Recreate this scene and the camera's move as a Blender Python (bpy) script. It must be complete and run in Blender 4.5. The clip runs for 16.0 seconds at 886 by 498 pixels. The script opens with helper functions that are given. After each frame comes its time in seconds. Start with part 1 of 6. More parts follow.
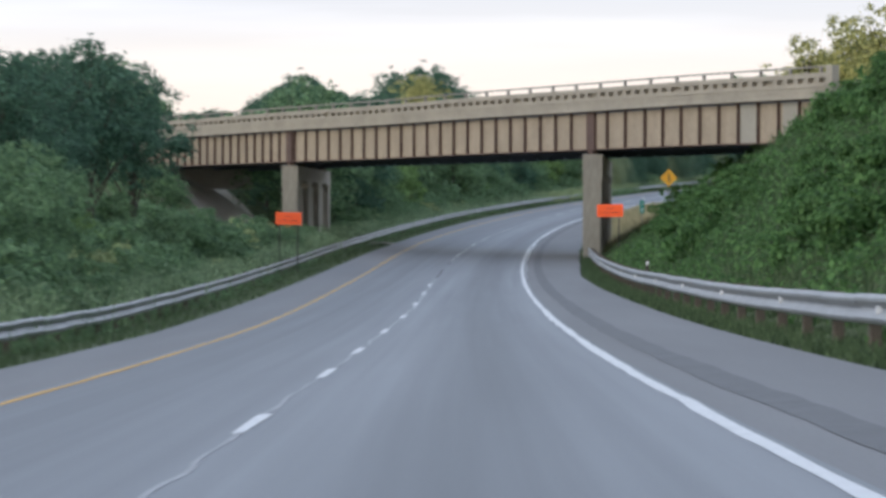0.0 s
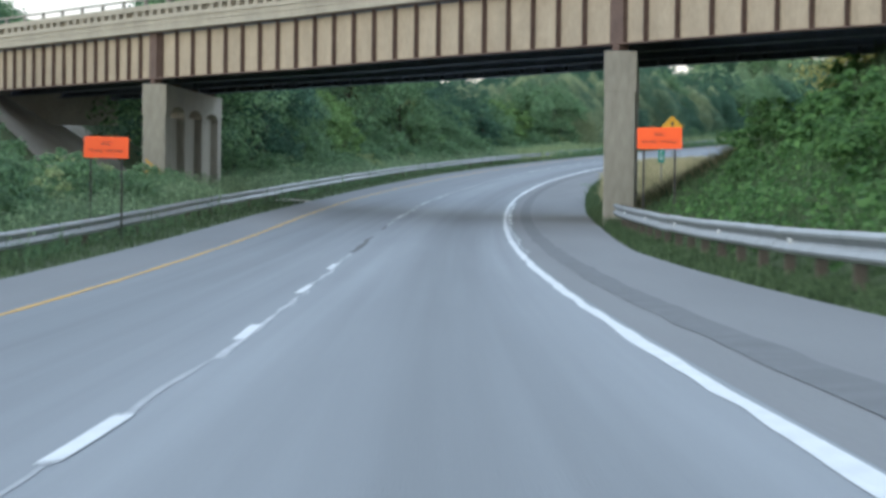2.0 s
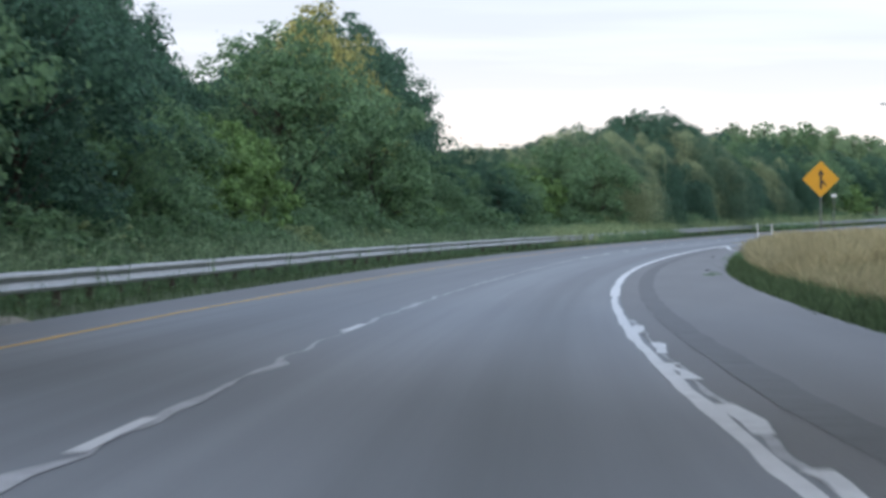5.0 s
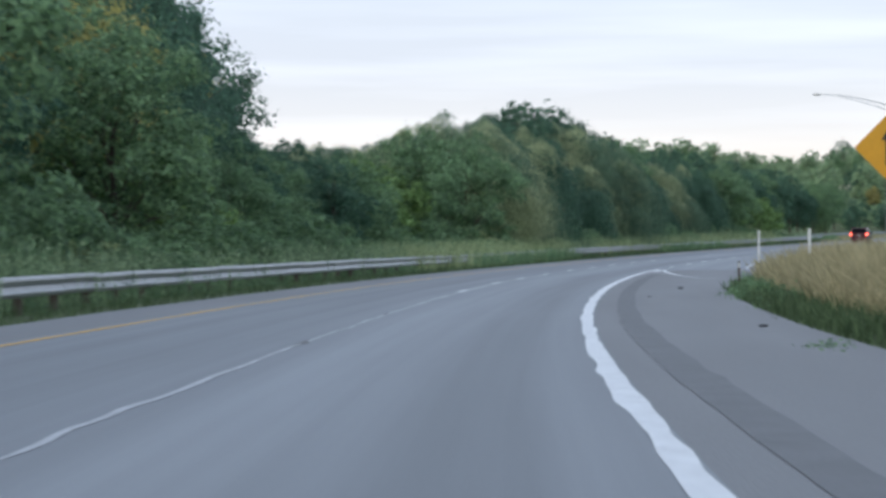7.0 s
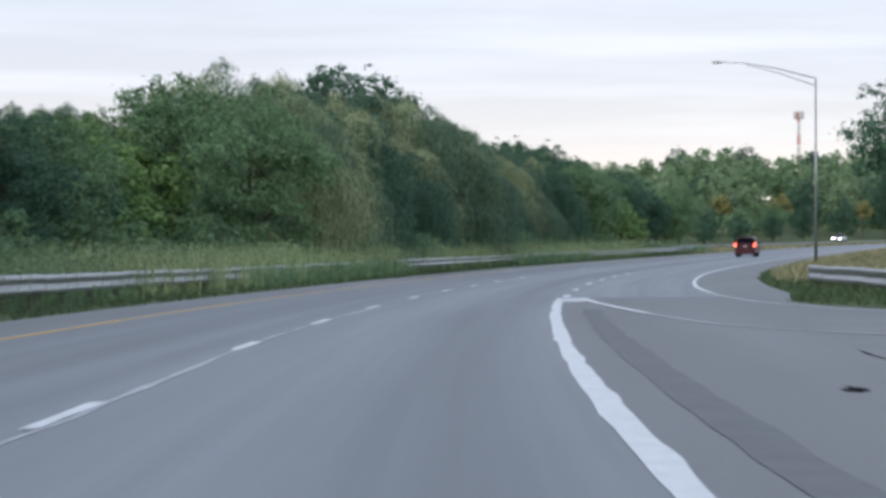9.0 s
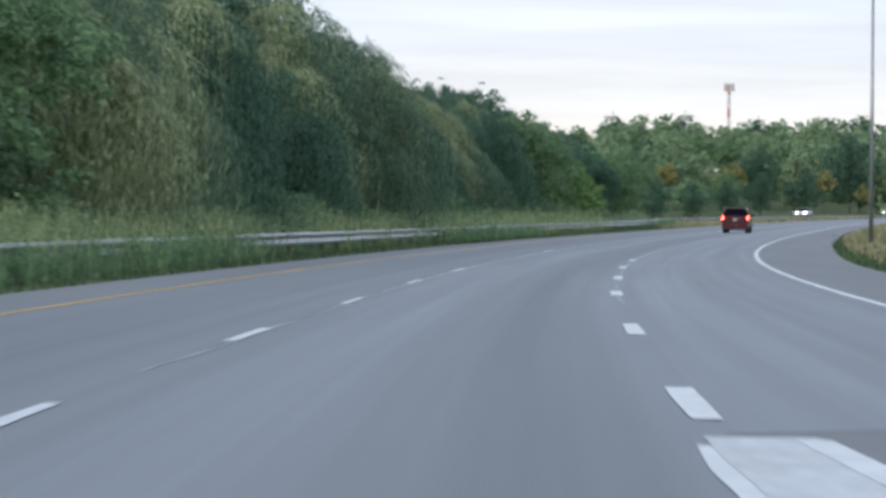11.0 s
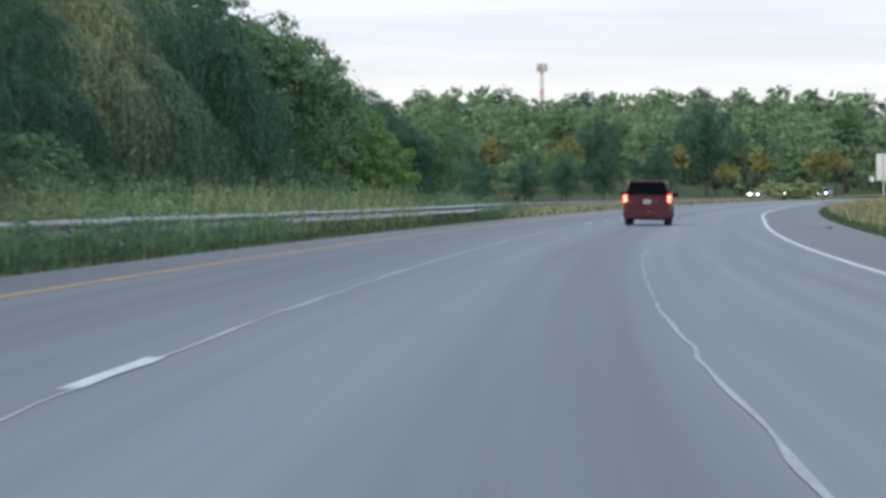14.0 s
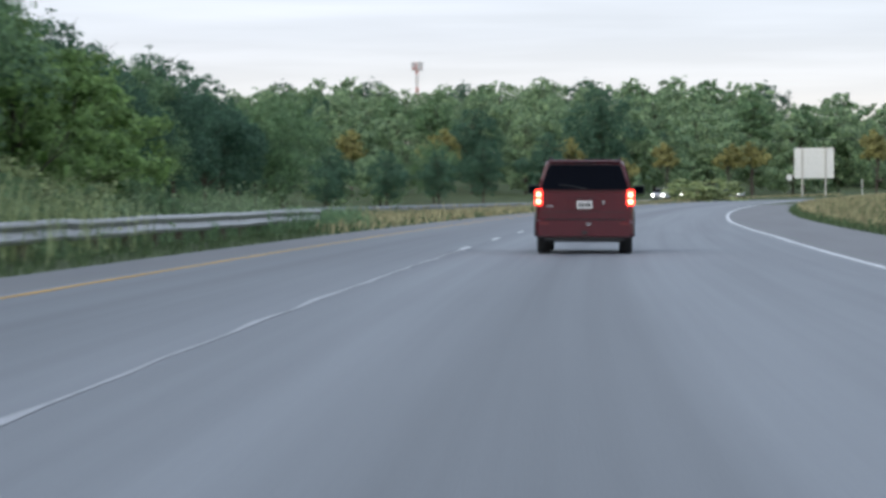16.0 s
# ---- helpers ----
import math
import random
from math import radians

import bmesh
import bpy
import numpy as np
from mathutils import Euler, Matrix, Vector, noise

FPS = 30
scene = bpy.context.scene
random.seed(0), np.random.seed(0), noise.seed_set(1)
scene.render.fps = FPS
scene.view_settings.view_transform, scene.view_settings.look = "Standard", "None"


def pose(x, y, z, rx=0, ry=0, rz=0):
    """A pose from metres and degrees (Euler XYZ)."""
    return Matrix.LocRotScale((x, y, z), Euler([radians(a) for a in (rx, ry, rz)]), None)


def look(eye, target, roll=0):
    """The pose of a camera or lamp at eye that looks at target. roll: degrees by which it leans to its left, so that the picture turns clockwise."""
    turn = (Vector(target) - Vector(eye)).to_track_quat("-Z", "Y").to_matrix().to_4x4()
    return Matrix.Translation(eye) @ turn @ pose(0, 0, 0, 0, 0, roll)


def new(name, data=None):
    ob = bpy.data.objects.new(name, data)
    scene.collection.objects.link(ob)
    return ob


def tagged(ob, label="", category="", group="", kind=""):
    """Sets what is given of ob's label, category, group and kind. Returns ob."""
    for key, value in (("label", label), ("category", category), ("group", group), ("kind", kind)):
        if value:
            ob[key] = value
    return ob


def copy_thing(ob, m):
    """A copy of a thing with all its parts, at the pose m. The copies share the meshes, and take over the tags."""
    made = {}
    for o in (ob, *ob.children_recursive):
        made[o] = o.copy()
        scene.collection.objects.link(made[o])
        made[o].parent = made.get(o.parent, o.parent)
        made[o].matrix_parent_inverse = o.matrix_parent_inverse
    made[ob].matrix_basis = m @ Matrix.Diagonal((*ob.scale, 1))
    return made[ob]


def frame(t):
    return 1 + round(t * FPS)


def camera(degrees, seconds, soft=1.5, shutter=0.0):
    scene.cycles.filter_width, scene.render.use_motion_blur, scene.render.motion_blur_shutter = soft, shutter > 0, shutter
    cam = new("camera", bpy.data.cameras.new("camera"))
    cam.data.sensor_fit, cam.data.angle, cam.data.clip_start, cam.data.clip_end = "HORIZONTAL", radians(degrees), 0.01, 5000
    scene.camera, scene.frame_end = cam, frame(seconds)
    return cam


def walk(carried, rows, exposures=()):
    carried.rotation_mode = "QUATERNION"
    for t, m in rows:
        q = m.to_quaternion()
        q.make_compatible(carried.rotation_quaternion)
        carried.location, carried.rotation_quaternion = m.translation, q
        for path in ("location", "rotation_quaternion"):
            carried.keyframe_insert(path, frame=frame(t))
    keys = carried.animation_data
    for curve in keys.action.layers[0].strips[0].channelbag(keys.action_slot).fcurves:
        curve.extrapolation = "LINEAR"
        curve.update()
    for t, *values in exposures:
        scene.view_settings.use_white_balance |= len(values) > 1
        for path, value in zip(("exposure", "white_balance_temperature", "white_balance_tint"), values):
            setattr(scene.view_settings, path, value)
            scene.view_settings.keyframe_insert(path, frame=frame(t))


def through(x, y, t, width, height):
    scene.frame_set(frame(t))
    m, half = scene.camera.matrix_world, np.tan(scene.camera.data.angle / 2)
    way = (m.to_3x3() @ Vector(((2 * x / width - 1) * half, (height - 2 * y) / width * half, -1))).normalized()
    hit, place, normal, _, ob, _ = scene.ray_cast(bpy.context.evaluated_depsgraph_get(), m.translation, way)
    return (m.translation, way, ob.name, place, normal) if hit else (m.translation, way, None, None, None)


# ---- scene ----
# --- the camera and its drive: seconds, eye, heading, pitch, roll ---
ROWS = [
    (0, -11.063, -26.421, 2.430, 21.938, -1.824, 0.11),
    (0.5, -5.060, -11.925, 1.704, 22.569, -2.021, 0.66),
    (1, 0.982, 2.555, 1.033, 22.188, -2.115, 0.76),
    (1.5, 6.975, 17.064, 0.413, 22.387, -2.360, 0.27),
    (2, 13.004, 31.558, -0.148, 22.901, -2.343, 0.62),
    (2.5, 19.045, 46.010, -0.647, 21.738, -1.681, 0.47),
    (3, 25.125, 60.445, -1.082, 21.848, -1.120, 0.32),
    (3.5, 31.252, 74.863, -1.455, 21.872, -0.884, 0.24),
    (4, 37.432, 89.258, -1.766, 22.377, -0.866, 0.13),
    (4.5, 43.715, 103.590, -2.015, 22.788, -0.505, 0.01),
    (5, 50.102, 117.972, -2.210, 22.734, -0.381, 0.02),
    (5.5, 56.594, 132.331, -2.357, 23.143, -0.256, -0.07),
    (6, 63.204, 146.636, -2.462, 23.779, -0.133, -0.17),
    (6.5, 69.945, 160.879, -2.533, 24.594, -0.011, -0.26),
    (7, 76.829, 175.053, -2.575, 25.409, 0.114, -0.35),
    (7.5, 83.798, 189.241, -2.594, 26.128, 0.206, -0.30),
    (8, 90.952, 203.374, -2.594, 26.365, 0.332, -0.50),
    (8.5, 98.193, 217.369, -2.577, 28.580, 0.466, -0.12),
    (9, 105.680, 231.229, -2.545, 28.988, 0.343, -0.02),
    (9.5, 113.350, 244.987, -2.500, 29.284, 0.219, 0.03),
    (10, 121.180, 258.654, -2.446, 29.597, 0.093, 0.07),
    (10.5, 129.173, 272.225, -2.385, 30.001, -0.031, 0.13),
    (11, 137.333, 285.697, -2.316, 30.526, -0.172, 0.47),
    (11.5, 145.620, 299.109, -2.241, 31.051, -0.337, 0.20),
    (12, 154.074, 312.417, -2.161, 32.361, -0.208, -0.46),
    (12.5, 162.795, 325.704, -2.073, 33.228, -0.142, -0.01),
    (13, 171.679, 338.883, -1.978, 33.462, 0.006, -0.06),
    (13.5, 180.786, 352.102, -1.871, 34.109, -0.034, -0.19),
    (14, 190.055, 365.209, -1.752, 34.245, -0.398, 0.05),
    (14.5, 199.660, 378.284, -1.619, 35.032, -0.360, -0.31),
    (15, 209.419, 391.243, -1.476, 35.820, -0.495, -0.32),
    (15.5, 219.263, 404.152, -1.321, 36.240, -0.517, 0.40),
    (16, 229.248, 416.953, -1.156, 36.621, -0.337, -0.26),
]


def aim(x, y, z, heading, pitch, roll):
    a, p = radians(heading), radians(pitch)
    way = Vector((math.sin(a) * math.cos(p), math.cos(a) * math.cos(p), math.sin(p)))
    eye = Vector((x, y, z))
    return look(eye, eye + 10 * way, roll)


cam = camera(17.10, 16.0, soft=3.3, shutter=0.4)
LIGHT = [(0.0, 0.0, 6050, 8), (1.5, 0.26, 5850, 1), (2.5, 0.50, 5900, 0), (3.5, 0.50, 6000, 4), (4.5, 0.24, 5980, 7), (7.0, 0.0, 5950, 6), (8.5, -0.02, 6150, 8), (11.0, 0.03, 6100, 6), (14.0, 0.03, 6150, 6), (16.0, -0.03, 6150, 6)]
walk(cam, [(row[0], aim(*row[1:])) for row in ROWS], LIGHT)

# --- world, sun ---
SUN_HEADING, SUN_HEIGHT = 256.0, 12.0
world = bpy.data.worlds.new("evening_sky")
scene.world = world
world.use_nodes = True
wn, wl = world.node_tree.nodes, world.node_tree.links
wn.clear()
w_out = wn.new("ShaderNodeOutputWorld")
w_bg = wn.new("ShaderNodeBackground")
w_sky = wn.new("ShaderNodeTexSky")
w_sky.sky_type = "NISHITA"
w_sky.sun_disc = False
w_sky.sun_elevation = radians(SUN_HEIGHT)
w_sky.sun_rotation = radians(SUN_HEADING)
w_gain = wn.new("ShaderNodeVectorMath")
w_gain.operation = "SCALE"
w_gain.inputs["Scale"].default_value = 0.10
wl.new(w_sky.outputs[0], w_gain.inputs[0])
# high thin cloud that whitens the sky, with a few brighter streaks low down
w_geo = wn.new("ShaderNodeTexCoord")
w_sep = wn.new("ShaderNodeSeparateXYZ")
wl.new(w_geo.outputs["Generated"], w_sep.inputs[0])
w_grad = wn.new("ShaderNodeValToRGB")
wl.new(w_sep.outputs["Z"], w_grad.inputs[0])
ramp = w_grad.color_ramp
ramp.elements[0].position, ramp.elements[0].color = 0.0, (1.0, 0.84, 0.70, 1)
ramp.elements[1].position, ramp.elements[1].color = 0.75, (0.56, 0.62, 0.76, 1)
for at, col in ((0.030, (0.92, 0.81, 0.74, 1)), (0.046, (0.79, 0.745, 0.755, 1)), (0.066, (0.70, 0.69, 0.75, 1)), (0.10, (0.67, 0.68, 0.76, 1)), (0.16, (0.70, 0.74, 0.83, 1))):
    e = ramp.elements.new(at)
    e.color = col
w_map = wn.new("ShaderNodeMapping")
w_map.inputs["Scale"].default_value = (3.2, 3.2, 46.0)
wl.new(w_geo.outputs["Generated"], w_map.inputs[0])
w_noise = wn.new("ShaderNodeTexNoise")
w_noise.inputs["Scale"].default_value = 1.6
w_noise.inputs["Detail"].default_value = 5.0
wl.new(w_map.outputs[0], w_noise.inputs["Vector"])
w_streak = wn.new("ShaderNodeMapRange")
w_streak.inputs["From Min"].default_value, w_streak.inputs["From Max"].default_value = 0.42, 0.72
w_streak.inputs["To Min"].default_value, w_streak.inputs["To Max"].default_value = 0.96, 1.22
wl.new(w_noise.outputs[0], w_streak.inputs[0])
w_mul = wn.new("ShaderNodeVectorMath")
w_mul.operation = "SCALE"
wl.new(w_grad.outputs[0], w_mul.inputs[0])
w_low = wn.new("ShaderNodeValToRGB")
wl.new(w_sep.outputs["Z"], w_low.inputs[0])
w_low.color_ramp.elements[0].position, w_low.color_ramp.elements[0].color = 0.035, (0.35, 0.35, 0.35, 1)
w_low.color_ramp.elements[1].position, w_low.color_ramp.elements[1].color = 0.11, (0.12, 0.12, 0.12, 1)
top_streak = w_low.color_ramp.elements.new(0.058)
top_streak.color = (1, 1, 1, 1)
w_str = wn.new("ShaderNodeMix")
w_str.inputs["A"].default_value = 1.0
wl.new(w_low.outputs[0], w_str.inputs["Factor"])
wl.new(w_streak.outputs[0], w_str.inputs["B"])
wl.new(w_str.outputs["Result"], w_mul.inputs["Scale"])
w_mix = wn.new("ShaderNodeMix")
w_mix.data_type = "RGBA"
w_mix.inputs["Factor"].default_value = 0.86
wl.new(w_gain.outputs[0], w_mix.inputs["A"])
wl.new(w_mul.outputs[0], w_mix.inputs["B"])
wl.new(w_mix.outputs["Result"], w_bg.inputs["Color"])
w_bg.inputs["Strength"].default_value = 1.32
wl.new(w_bg.outputs[0], w_out.inputs["Surface"])

sun = new("sun", bpy.data.lights.new("sun", "SUN"))
sun.data.energy, sun.data.angle, sun.data.color = 1.9, radians(60.0), (1.0, 0.90, 0.80)
a_s, h_s = radians(SUN_HEADING), radians(SUN_HEIGHT)
sun.matrix_world = look((0, 0, 60), (-math.sin(a_s) * math.cos(h_s) * 10, -math.cos(a_s) * math.cos(h_s) * 10, 60 - 10 * math.sin(h_s)))


# --- materials ---
def material(name, base, rough=0.8, metal=0.0, vary=0.25, grain=40.0, patch=1.5, bump=0.2, coords="Object", island=0.0, tint=None, spec=0.5, stretch=(1, 1, 1)):
    """A surface with fine grain, broad patches of tone and a small relief. island: how far single pieces differ; tint: a second colour for them."""
    m = bpy.data.materials.new(name)
    m.use_nodes = True
    nt = m.node_tree
    n, l = nt.nodes, nt.links
    b = n["Principled BSDF"]
    b.inputs["Roughness"].default_value = rough
    b.inputs["Metallic"].default_value = metal
    b.inputs["Specular IOR Level"].default_value = spec
    co = n.new("ShaderNodeTexCoord")
    mp = n.new("ShaderNodeMapping")
    mp.inputs["Scale"].default_value = stretch
    l.new(co.outputs[coords], mp.inputs[0])
    fine, broad = n.new("ShaderNodeTexNoise"), n.new("ShaderNodeTexNoise")
    fine.inputs["Scale"].default_value, fine.inputs["Detail"].default_value = grain, 3
    broad.inputs["Scale"].default_value, broad.inputs["Detail"].default_value = patch, 4
    l.new(mp.outputs[0], fine.inputs["Vector"])
    l.new(mp.outputs[0], broad.inputs["Vector"])
    add = n.new("ShaderNodeMath")
    add.operation = "ADD"
    l.new(fine.outputs[0], add.inputs[0])
    l.new(broad.outputs[0], add.inputs[1])
    rng = n.new("ShaderNodeMapRange")
    rng.inputs["From Min"].default_value, rng.inputs["From Max"].default_value = 0.6, 1.4
    rng.inputs["To Min"].default_value, rng.inputs["To Max"].default_value = 1 - vary, 1 + vary
    l.new(add.outputs[0], rng.inputs[0])
    scale = n.new("ShaderNodeVectorMath")
    scale.operation = "SCALE"
    scale.inputs[0].default_value = base
    l.new(rng.outputs[0], scale.inputs["Scale"])
    last = scale.outputs[0]
    if island:
        geo = n.new("ShaderNodeNewGeometry")
        mix = n.new("ShaderNodeMix")
        mix.data_type = "RGBA"
        l.new(geo.outputs["Random Per Island"], mix.inputs["Factor"])
        c2 = tint or base
        mix.inputs["A"].default_value = (*[c * (1 - island) for c in base], 1)
        mix.inputs["B"].default_value = (*[min(1, c * (1 + island)) for c in c2], 1)
        sc2 = n.new("ShaderNodeVectorMath")
        sc2.operation = "SCALE"
        l.new(mix.outputs["Result"], sc2.inputs[0])
        l.new(rng.outputs[0], sc2.inputs["Scale"])
        last = sc2.outputs[0]
    l.new(last, b.inputs["Base Color"])
    if bump:
        bp = n.new("ShaderNodeBump")
        bp.inputs["Strength"].default_value = bump
        bp.inputs["Distance"].default_value = 0.02
        l.new(fine.outputs[0], bp.inputs["Height"])
        l.new(bp.outputs[0], b.inputs["Normal"])
    return m


def leafy(name, base, tint, island=0.35, through=0.5):
    """Leaves: each leaf its own tone, some light coming through. Broad random patches, made strong, stand in for sunlit
    and dim clumps.
    """
    m = material(name, base, rough=0.65, vary=0.32, grain=1.6, patch=0.45, bump=0.0, island=island, tint=tint, spec=0.25)
    n, l = m.node_tree.nodes, m.node_tree.links
    b = n["Principled BSDF"]
    src = b.inputs["Base Color"].links[0].from_socket
    tr = n.new("ShaderNodeBsdfTranslucent")
    l.new(src, tr.inputs["Color"])
    mx = n.new("ShaderNodeMixShader")
    mx.inputs[0].default_value = through
    l.new(b.outputs[0], mx.inputs[1])
    l.new(tr.outputs[0], mx.inputs[2])
    l.new(mx.outputs[0], n["Material Output"].inputs["Surface"])
    return m


def emitter(name, colour, strength):
    m = bpy.data.materials.new(name)
    m.use_nodes = True
    b = m.node_tree.nodes["Principled BSDF"]
    b.inputs["Base Color"].default_value = (*colour, 1)
    b.inputs["Emission Color"].default_value = (*colour, 1)
    b.inputs["Emission Strength"].default_value = strength
    b.inputs["Roughness"].default_value = 0.25
    return m


def road_surface():
    """Pale worn pavement: dark drip band down the lane's middle, polished wheel tracks, long stains and seams."""
    m = material("worn_pavement", (0.258, 0.274, 0.294), 0.72, vary=0.07, grain=70, patch=0.9, bump=0.25, coords="UV", stretch=(1, 0.07, 1))
    n, l = m.node_tree.nodes, m.node_tree.links
    b = n["Principled BSDF"]
    src = b.inputs["Base Color"].links[0].from_socket
    uv = n.new("ShaderNodeTexCoord")
    sep = n.new("ShaderNodeSeparateXYZ")
    l.new(uv.outputs["UV"], sep.inputs[0])
    wob = n.new("ShaderNodeTexNoise")
    wmap = n.new("ShaderNodeMapping")
    wmap.inputs["Scale"].default_value = (0.02, 0.0125, 1)
    l.new(uv.outputs["UV"], wmap.inputs[0])
    l.new(wmap.outputs[0], wob.inputs["Vector"])
    wob.inputs["Scale"].default_value = 1.0
    shift = n.new("ShaderNodeMath")
    shift.operation = "MULTIPLY_ADD"
    l.new(wob.outputs[0], shift.inputs[0])
    shift.inputs[1].default_value = 1.2
    l.new(sep.outputs["X"], shift.inputs[2])
    band = n.new("ShaderNodeValToRGB")
    scale = n.new("ShaderNodeMapRange")
    scale.inputs["From Min"].default_value, scale.inputs["From Max"].default_value = -6.6, 7.0
    l.new(shift.outputs[0], scale.inputs[0])
    l.new(scale.outputs[0], band.inputs[0])
    cr = band.color_ramp
    cr.elements[0].position, cr.elements[0].color = 0.0, (0.90, 0.90, 0.90, 1)
    cr.elements[1].position, cr.elements[1].color = 1.0, (0.94, 0.94, 0.94, 1)
    # left lane is darker, partly with lens fall-off put into its tone
    for lat, v in ((-5.2, 0.80), (-3.9, 0.76), (-2.9, 0.84), (-1.9, 0.92), (-0.9, 1.03), (0.25, 0.79), (0.6, 0.75), (1.0, 0.79), (2.0, 1.02), (3.0, 0.99), (4.3, 0.93)):
        e = cr.elements.new((lat + 6.6) / 13.6)
        e.color = (v, v, v, 1)
    streak, smap = n.new("ShaderNodeTexNoise"), n.new("ShaderNodeMapping")
    smap.inputs["Scale"].default_value = (2.2, 0.015, 1)
    l.new(uv.outputs["UV"], smap.inputs[0])
    l.new(smap.outputs[0], streak.inputs["Vector"])
    streak.inputs["Scale"].default_value, streak.inputs["Detail"].default_value = 1.0, 6
    srng = n.new("ShaderNodeMapRange")
    srng.inputs["From Min"].default_value, srng.inputs["From Max"].default_value = 0.3, 0.7
    srng.inputs["To Min"].default_value, srng.inputs["To Max"].default_value = 0.88, 1.10
    l.new(streak.outputs[0], srng.inputs[0])
    mul = n.new("ShaderNodeVectorMath")
    mul.operation = "MULTIPLY"
    l.new(src, mul.inputs[0])
    l.new(band.outputs[0], mul.inputs[1])
    mul2 = n.new("ShaderNodeVectorMath")
    mul2.operation = "SCALE"
    l.new(mul.outputs[0], mul2.inputs[0])
    l.new(srng.outputs[0], mul2.inputs["Scale"])
    l.new(mul2.outputs[0], b.inputs["Base Color"])
    return m


M_ROAD = road_surface()
M_SHOULDER = material("asphalt_shoulder", (0.218, 0.221, 0.227), 0.85, vary=0.16, grain=50, patch=0.6, bump=0.35, coords="UV", stretch=(1, 0.08, 1))
M_WHITE = material("white_road_paint", (0.72, 0.73, 0.74), 0.6, vary=0.18, grain=14, patch=3, bump=0.15)
M_WORN = material("worn_white_paint", (0.46, 0.47, 0.49), 0.7, vary=0.35, grain=10, patch=3, bump=0.15)
M_GORE = material("thin_white_paint", (0.60, 0.61, 0.62), 0.65, vary=0.25, grain=8, patch=2, bump=0.15)
M_FAINT = material("faint_worn_paint", (0.38, 0.39, 0.41), 0.7, vary=0.25, grain=10, patch=3, bump=0.15)
M_YELLOW = material("yellow_road_paint", (0.62, 0.36, 0.07), 0.65, vary=0.22, grain=12, patch=2, bump=0.15)
M_TAR = material("crack_sealant", (0.035, 0.036, 0.04), 0.5, vary=0.2, grain=30, patch=4, bump=0.2)
M_PATCH = material("dark_seam_band", (0.155, 0.158, 0.165), 0.8, vary=0.2, grain=30, patch=2, bump=0.2)
M_GROUND = material("grassy_soil", (0.095, 0.12, 0.055), 0.95, vary=0.45, grain=9, patch=0.35, bump=0.5, spec=0.2)
M_CONCRETE = material("weathered_concrete", (0.36, 0.32, 0.255), 0.85, vary=0.20, grain=7, patch=0.7, bump=0.2)
M_PIER = material("stained_pier_concrete", (0.33, 0.295, 0.235), 0.85, vary=0.22, grain=6, patch=0.55, bump=0.2, stretch=(1, 1, 0.35))
M_HANDRAIL = material("dull_painted_rail", (0.30, 0.27, 0.23), 0.7, vary=0.2, grain=10, patch=2, bump=0.1)
M_GIRDER = material("tan_painted_steel", (0.37, 0.30, 0.215), 0.7, vary=0.22, grain=9, patch=1.2, bump=0.12, stretch=(1, 1, 0.4))
M_STIFF = material("dark_brown_steel", (0.115, 0.072, 0.056), 0.75, vary=0.3, grain=12, patch=2, bump=0.15)
# shade under the deck and a bluish veil of glare are put into this colour
M_UNDER = material("shaded_steel_underside", (0.15, 0.165, 0.21), 0.8, vary=0.3, grain=8, patch=1, bump=0.1)
M_PATCHED = material("pale_primer_steel", (0.36, 0.33, 0.27), 0.6, vary=0.12, grain=6, patch=1, bump=0.05)
M_RAIL = material("galvanised_steel", (0.37, 0.38, 0.39), 0.45, metal=0.75, vary=0.22, grain=18, patch=1.2, bump=0.08)
M_POST = material("weathered_wood_post", (0.13, 0.105, 0.08), 0.9, vary=0.3, grain=20, patch=3, bump=0.3)
M_BARK = material("grey_brown_bark", (0.10, 0.082, 0.066), 0.95, vary=0.35, grain=14, patch=2, bump=0.6)
M_LEAF = leafy("green_leaves", (0.148, 0.258, 0.145), (0.232, 0.345, 0.172))
M_LEAF_DARK = leafy("dark_green_leaves", (0.080, 0.155, 0.110), (0.122, 0.218, 0.136))
# haze over the far trees is put into these paler leaves
M_HILL = leafy("hazed_hillside_leaves", (0.235, 0.360, 0.225), (0.360, 0.465, 0.260))
# low sun on the tall crowns is put into this golden tint
M_POPLAR = leafy("sun_tinted_green_leaves", (0.260, 0.305, 0.124), (0.546, 0.494, 0.182))
M_LEAF_LIGHT = leafy("yellow_green_leaves", (0.190, 0.310, 0.115), (0.276, 0.402, 0.144))
# willow shade and light are put into two leaf colours, dark and pale
M_WILLOW_SHADE = leafy("shaded_grey_green_willow_leaves", (0.100, 0.185, 0.130), (0.190, 0.275, 0.165))
M_WILLOW_LIT = leafy("lit_pale_willow_leaves", (0.300, 0.370, 0.210), (0.450, 0.490, 0.275))
# evening sun on the hill's crowns is put into this leaf colour
M_GOLD = leafy("sun_tinted_gold_leaves", (0.27, 0.30, 0.13), (0.44, 0.40, 0.16))
M_WEED = leafy("tall_green_weeds", (0.275, 0.363, 0.171), (0.462, 0.517, 0.264), 0.4)
M_WEED_DULL = leafy("grey_green_weeds", (0.190, 0.287, 0.161), (0.322, 0.414, 0.230), 0.4)
M_TAN = leafy("dry_tan_grass", (0.370, 0.325, 0.179), (0.515, 0.448, 0.258), 0.3)
M_GRASS = leafy("green_grass", (0.075, 0.125, 0.058), (0.13, 0.18, 0.085), 0.4)
M_VINE = leafy("green_vine_leaves", (0.084, 0.180, 0.062), (0.144, 0.258, 0.084), 0.35)


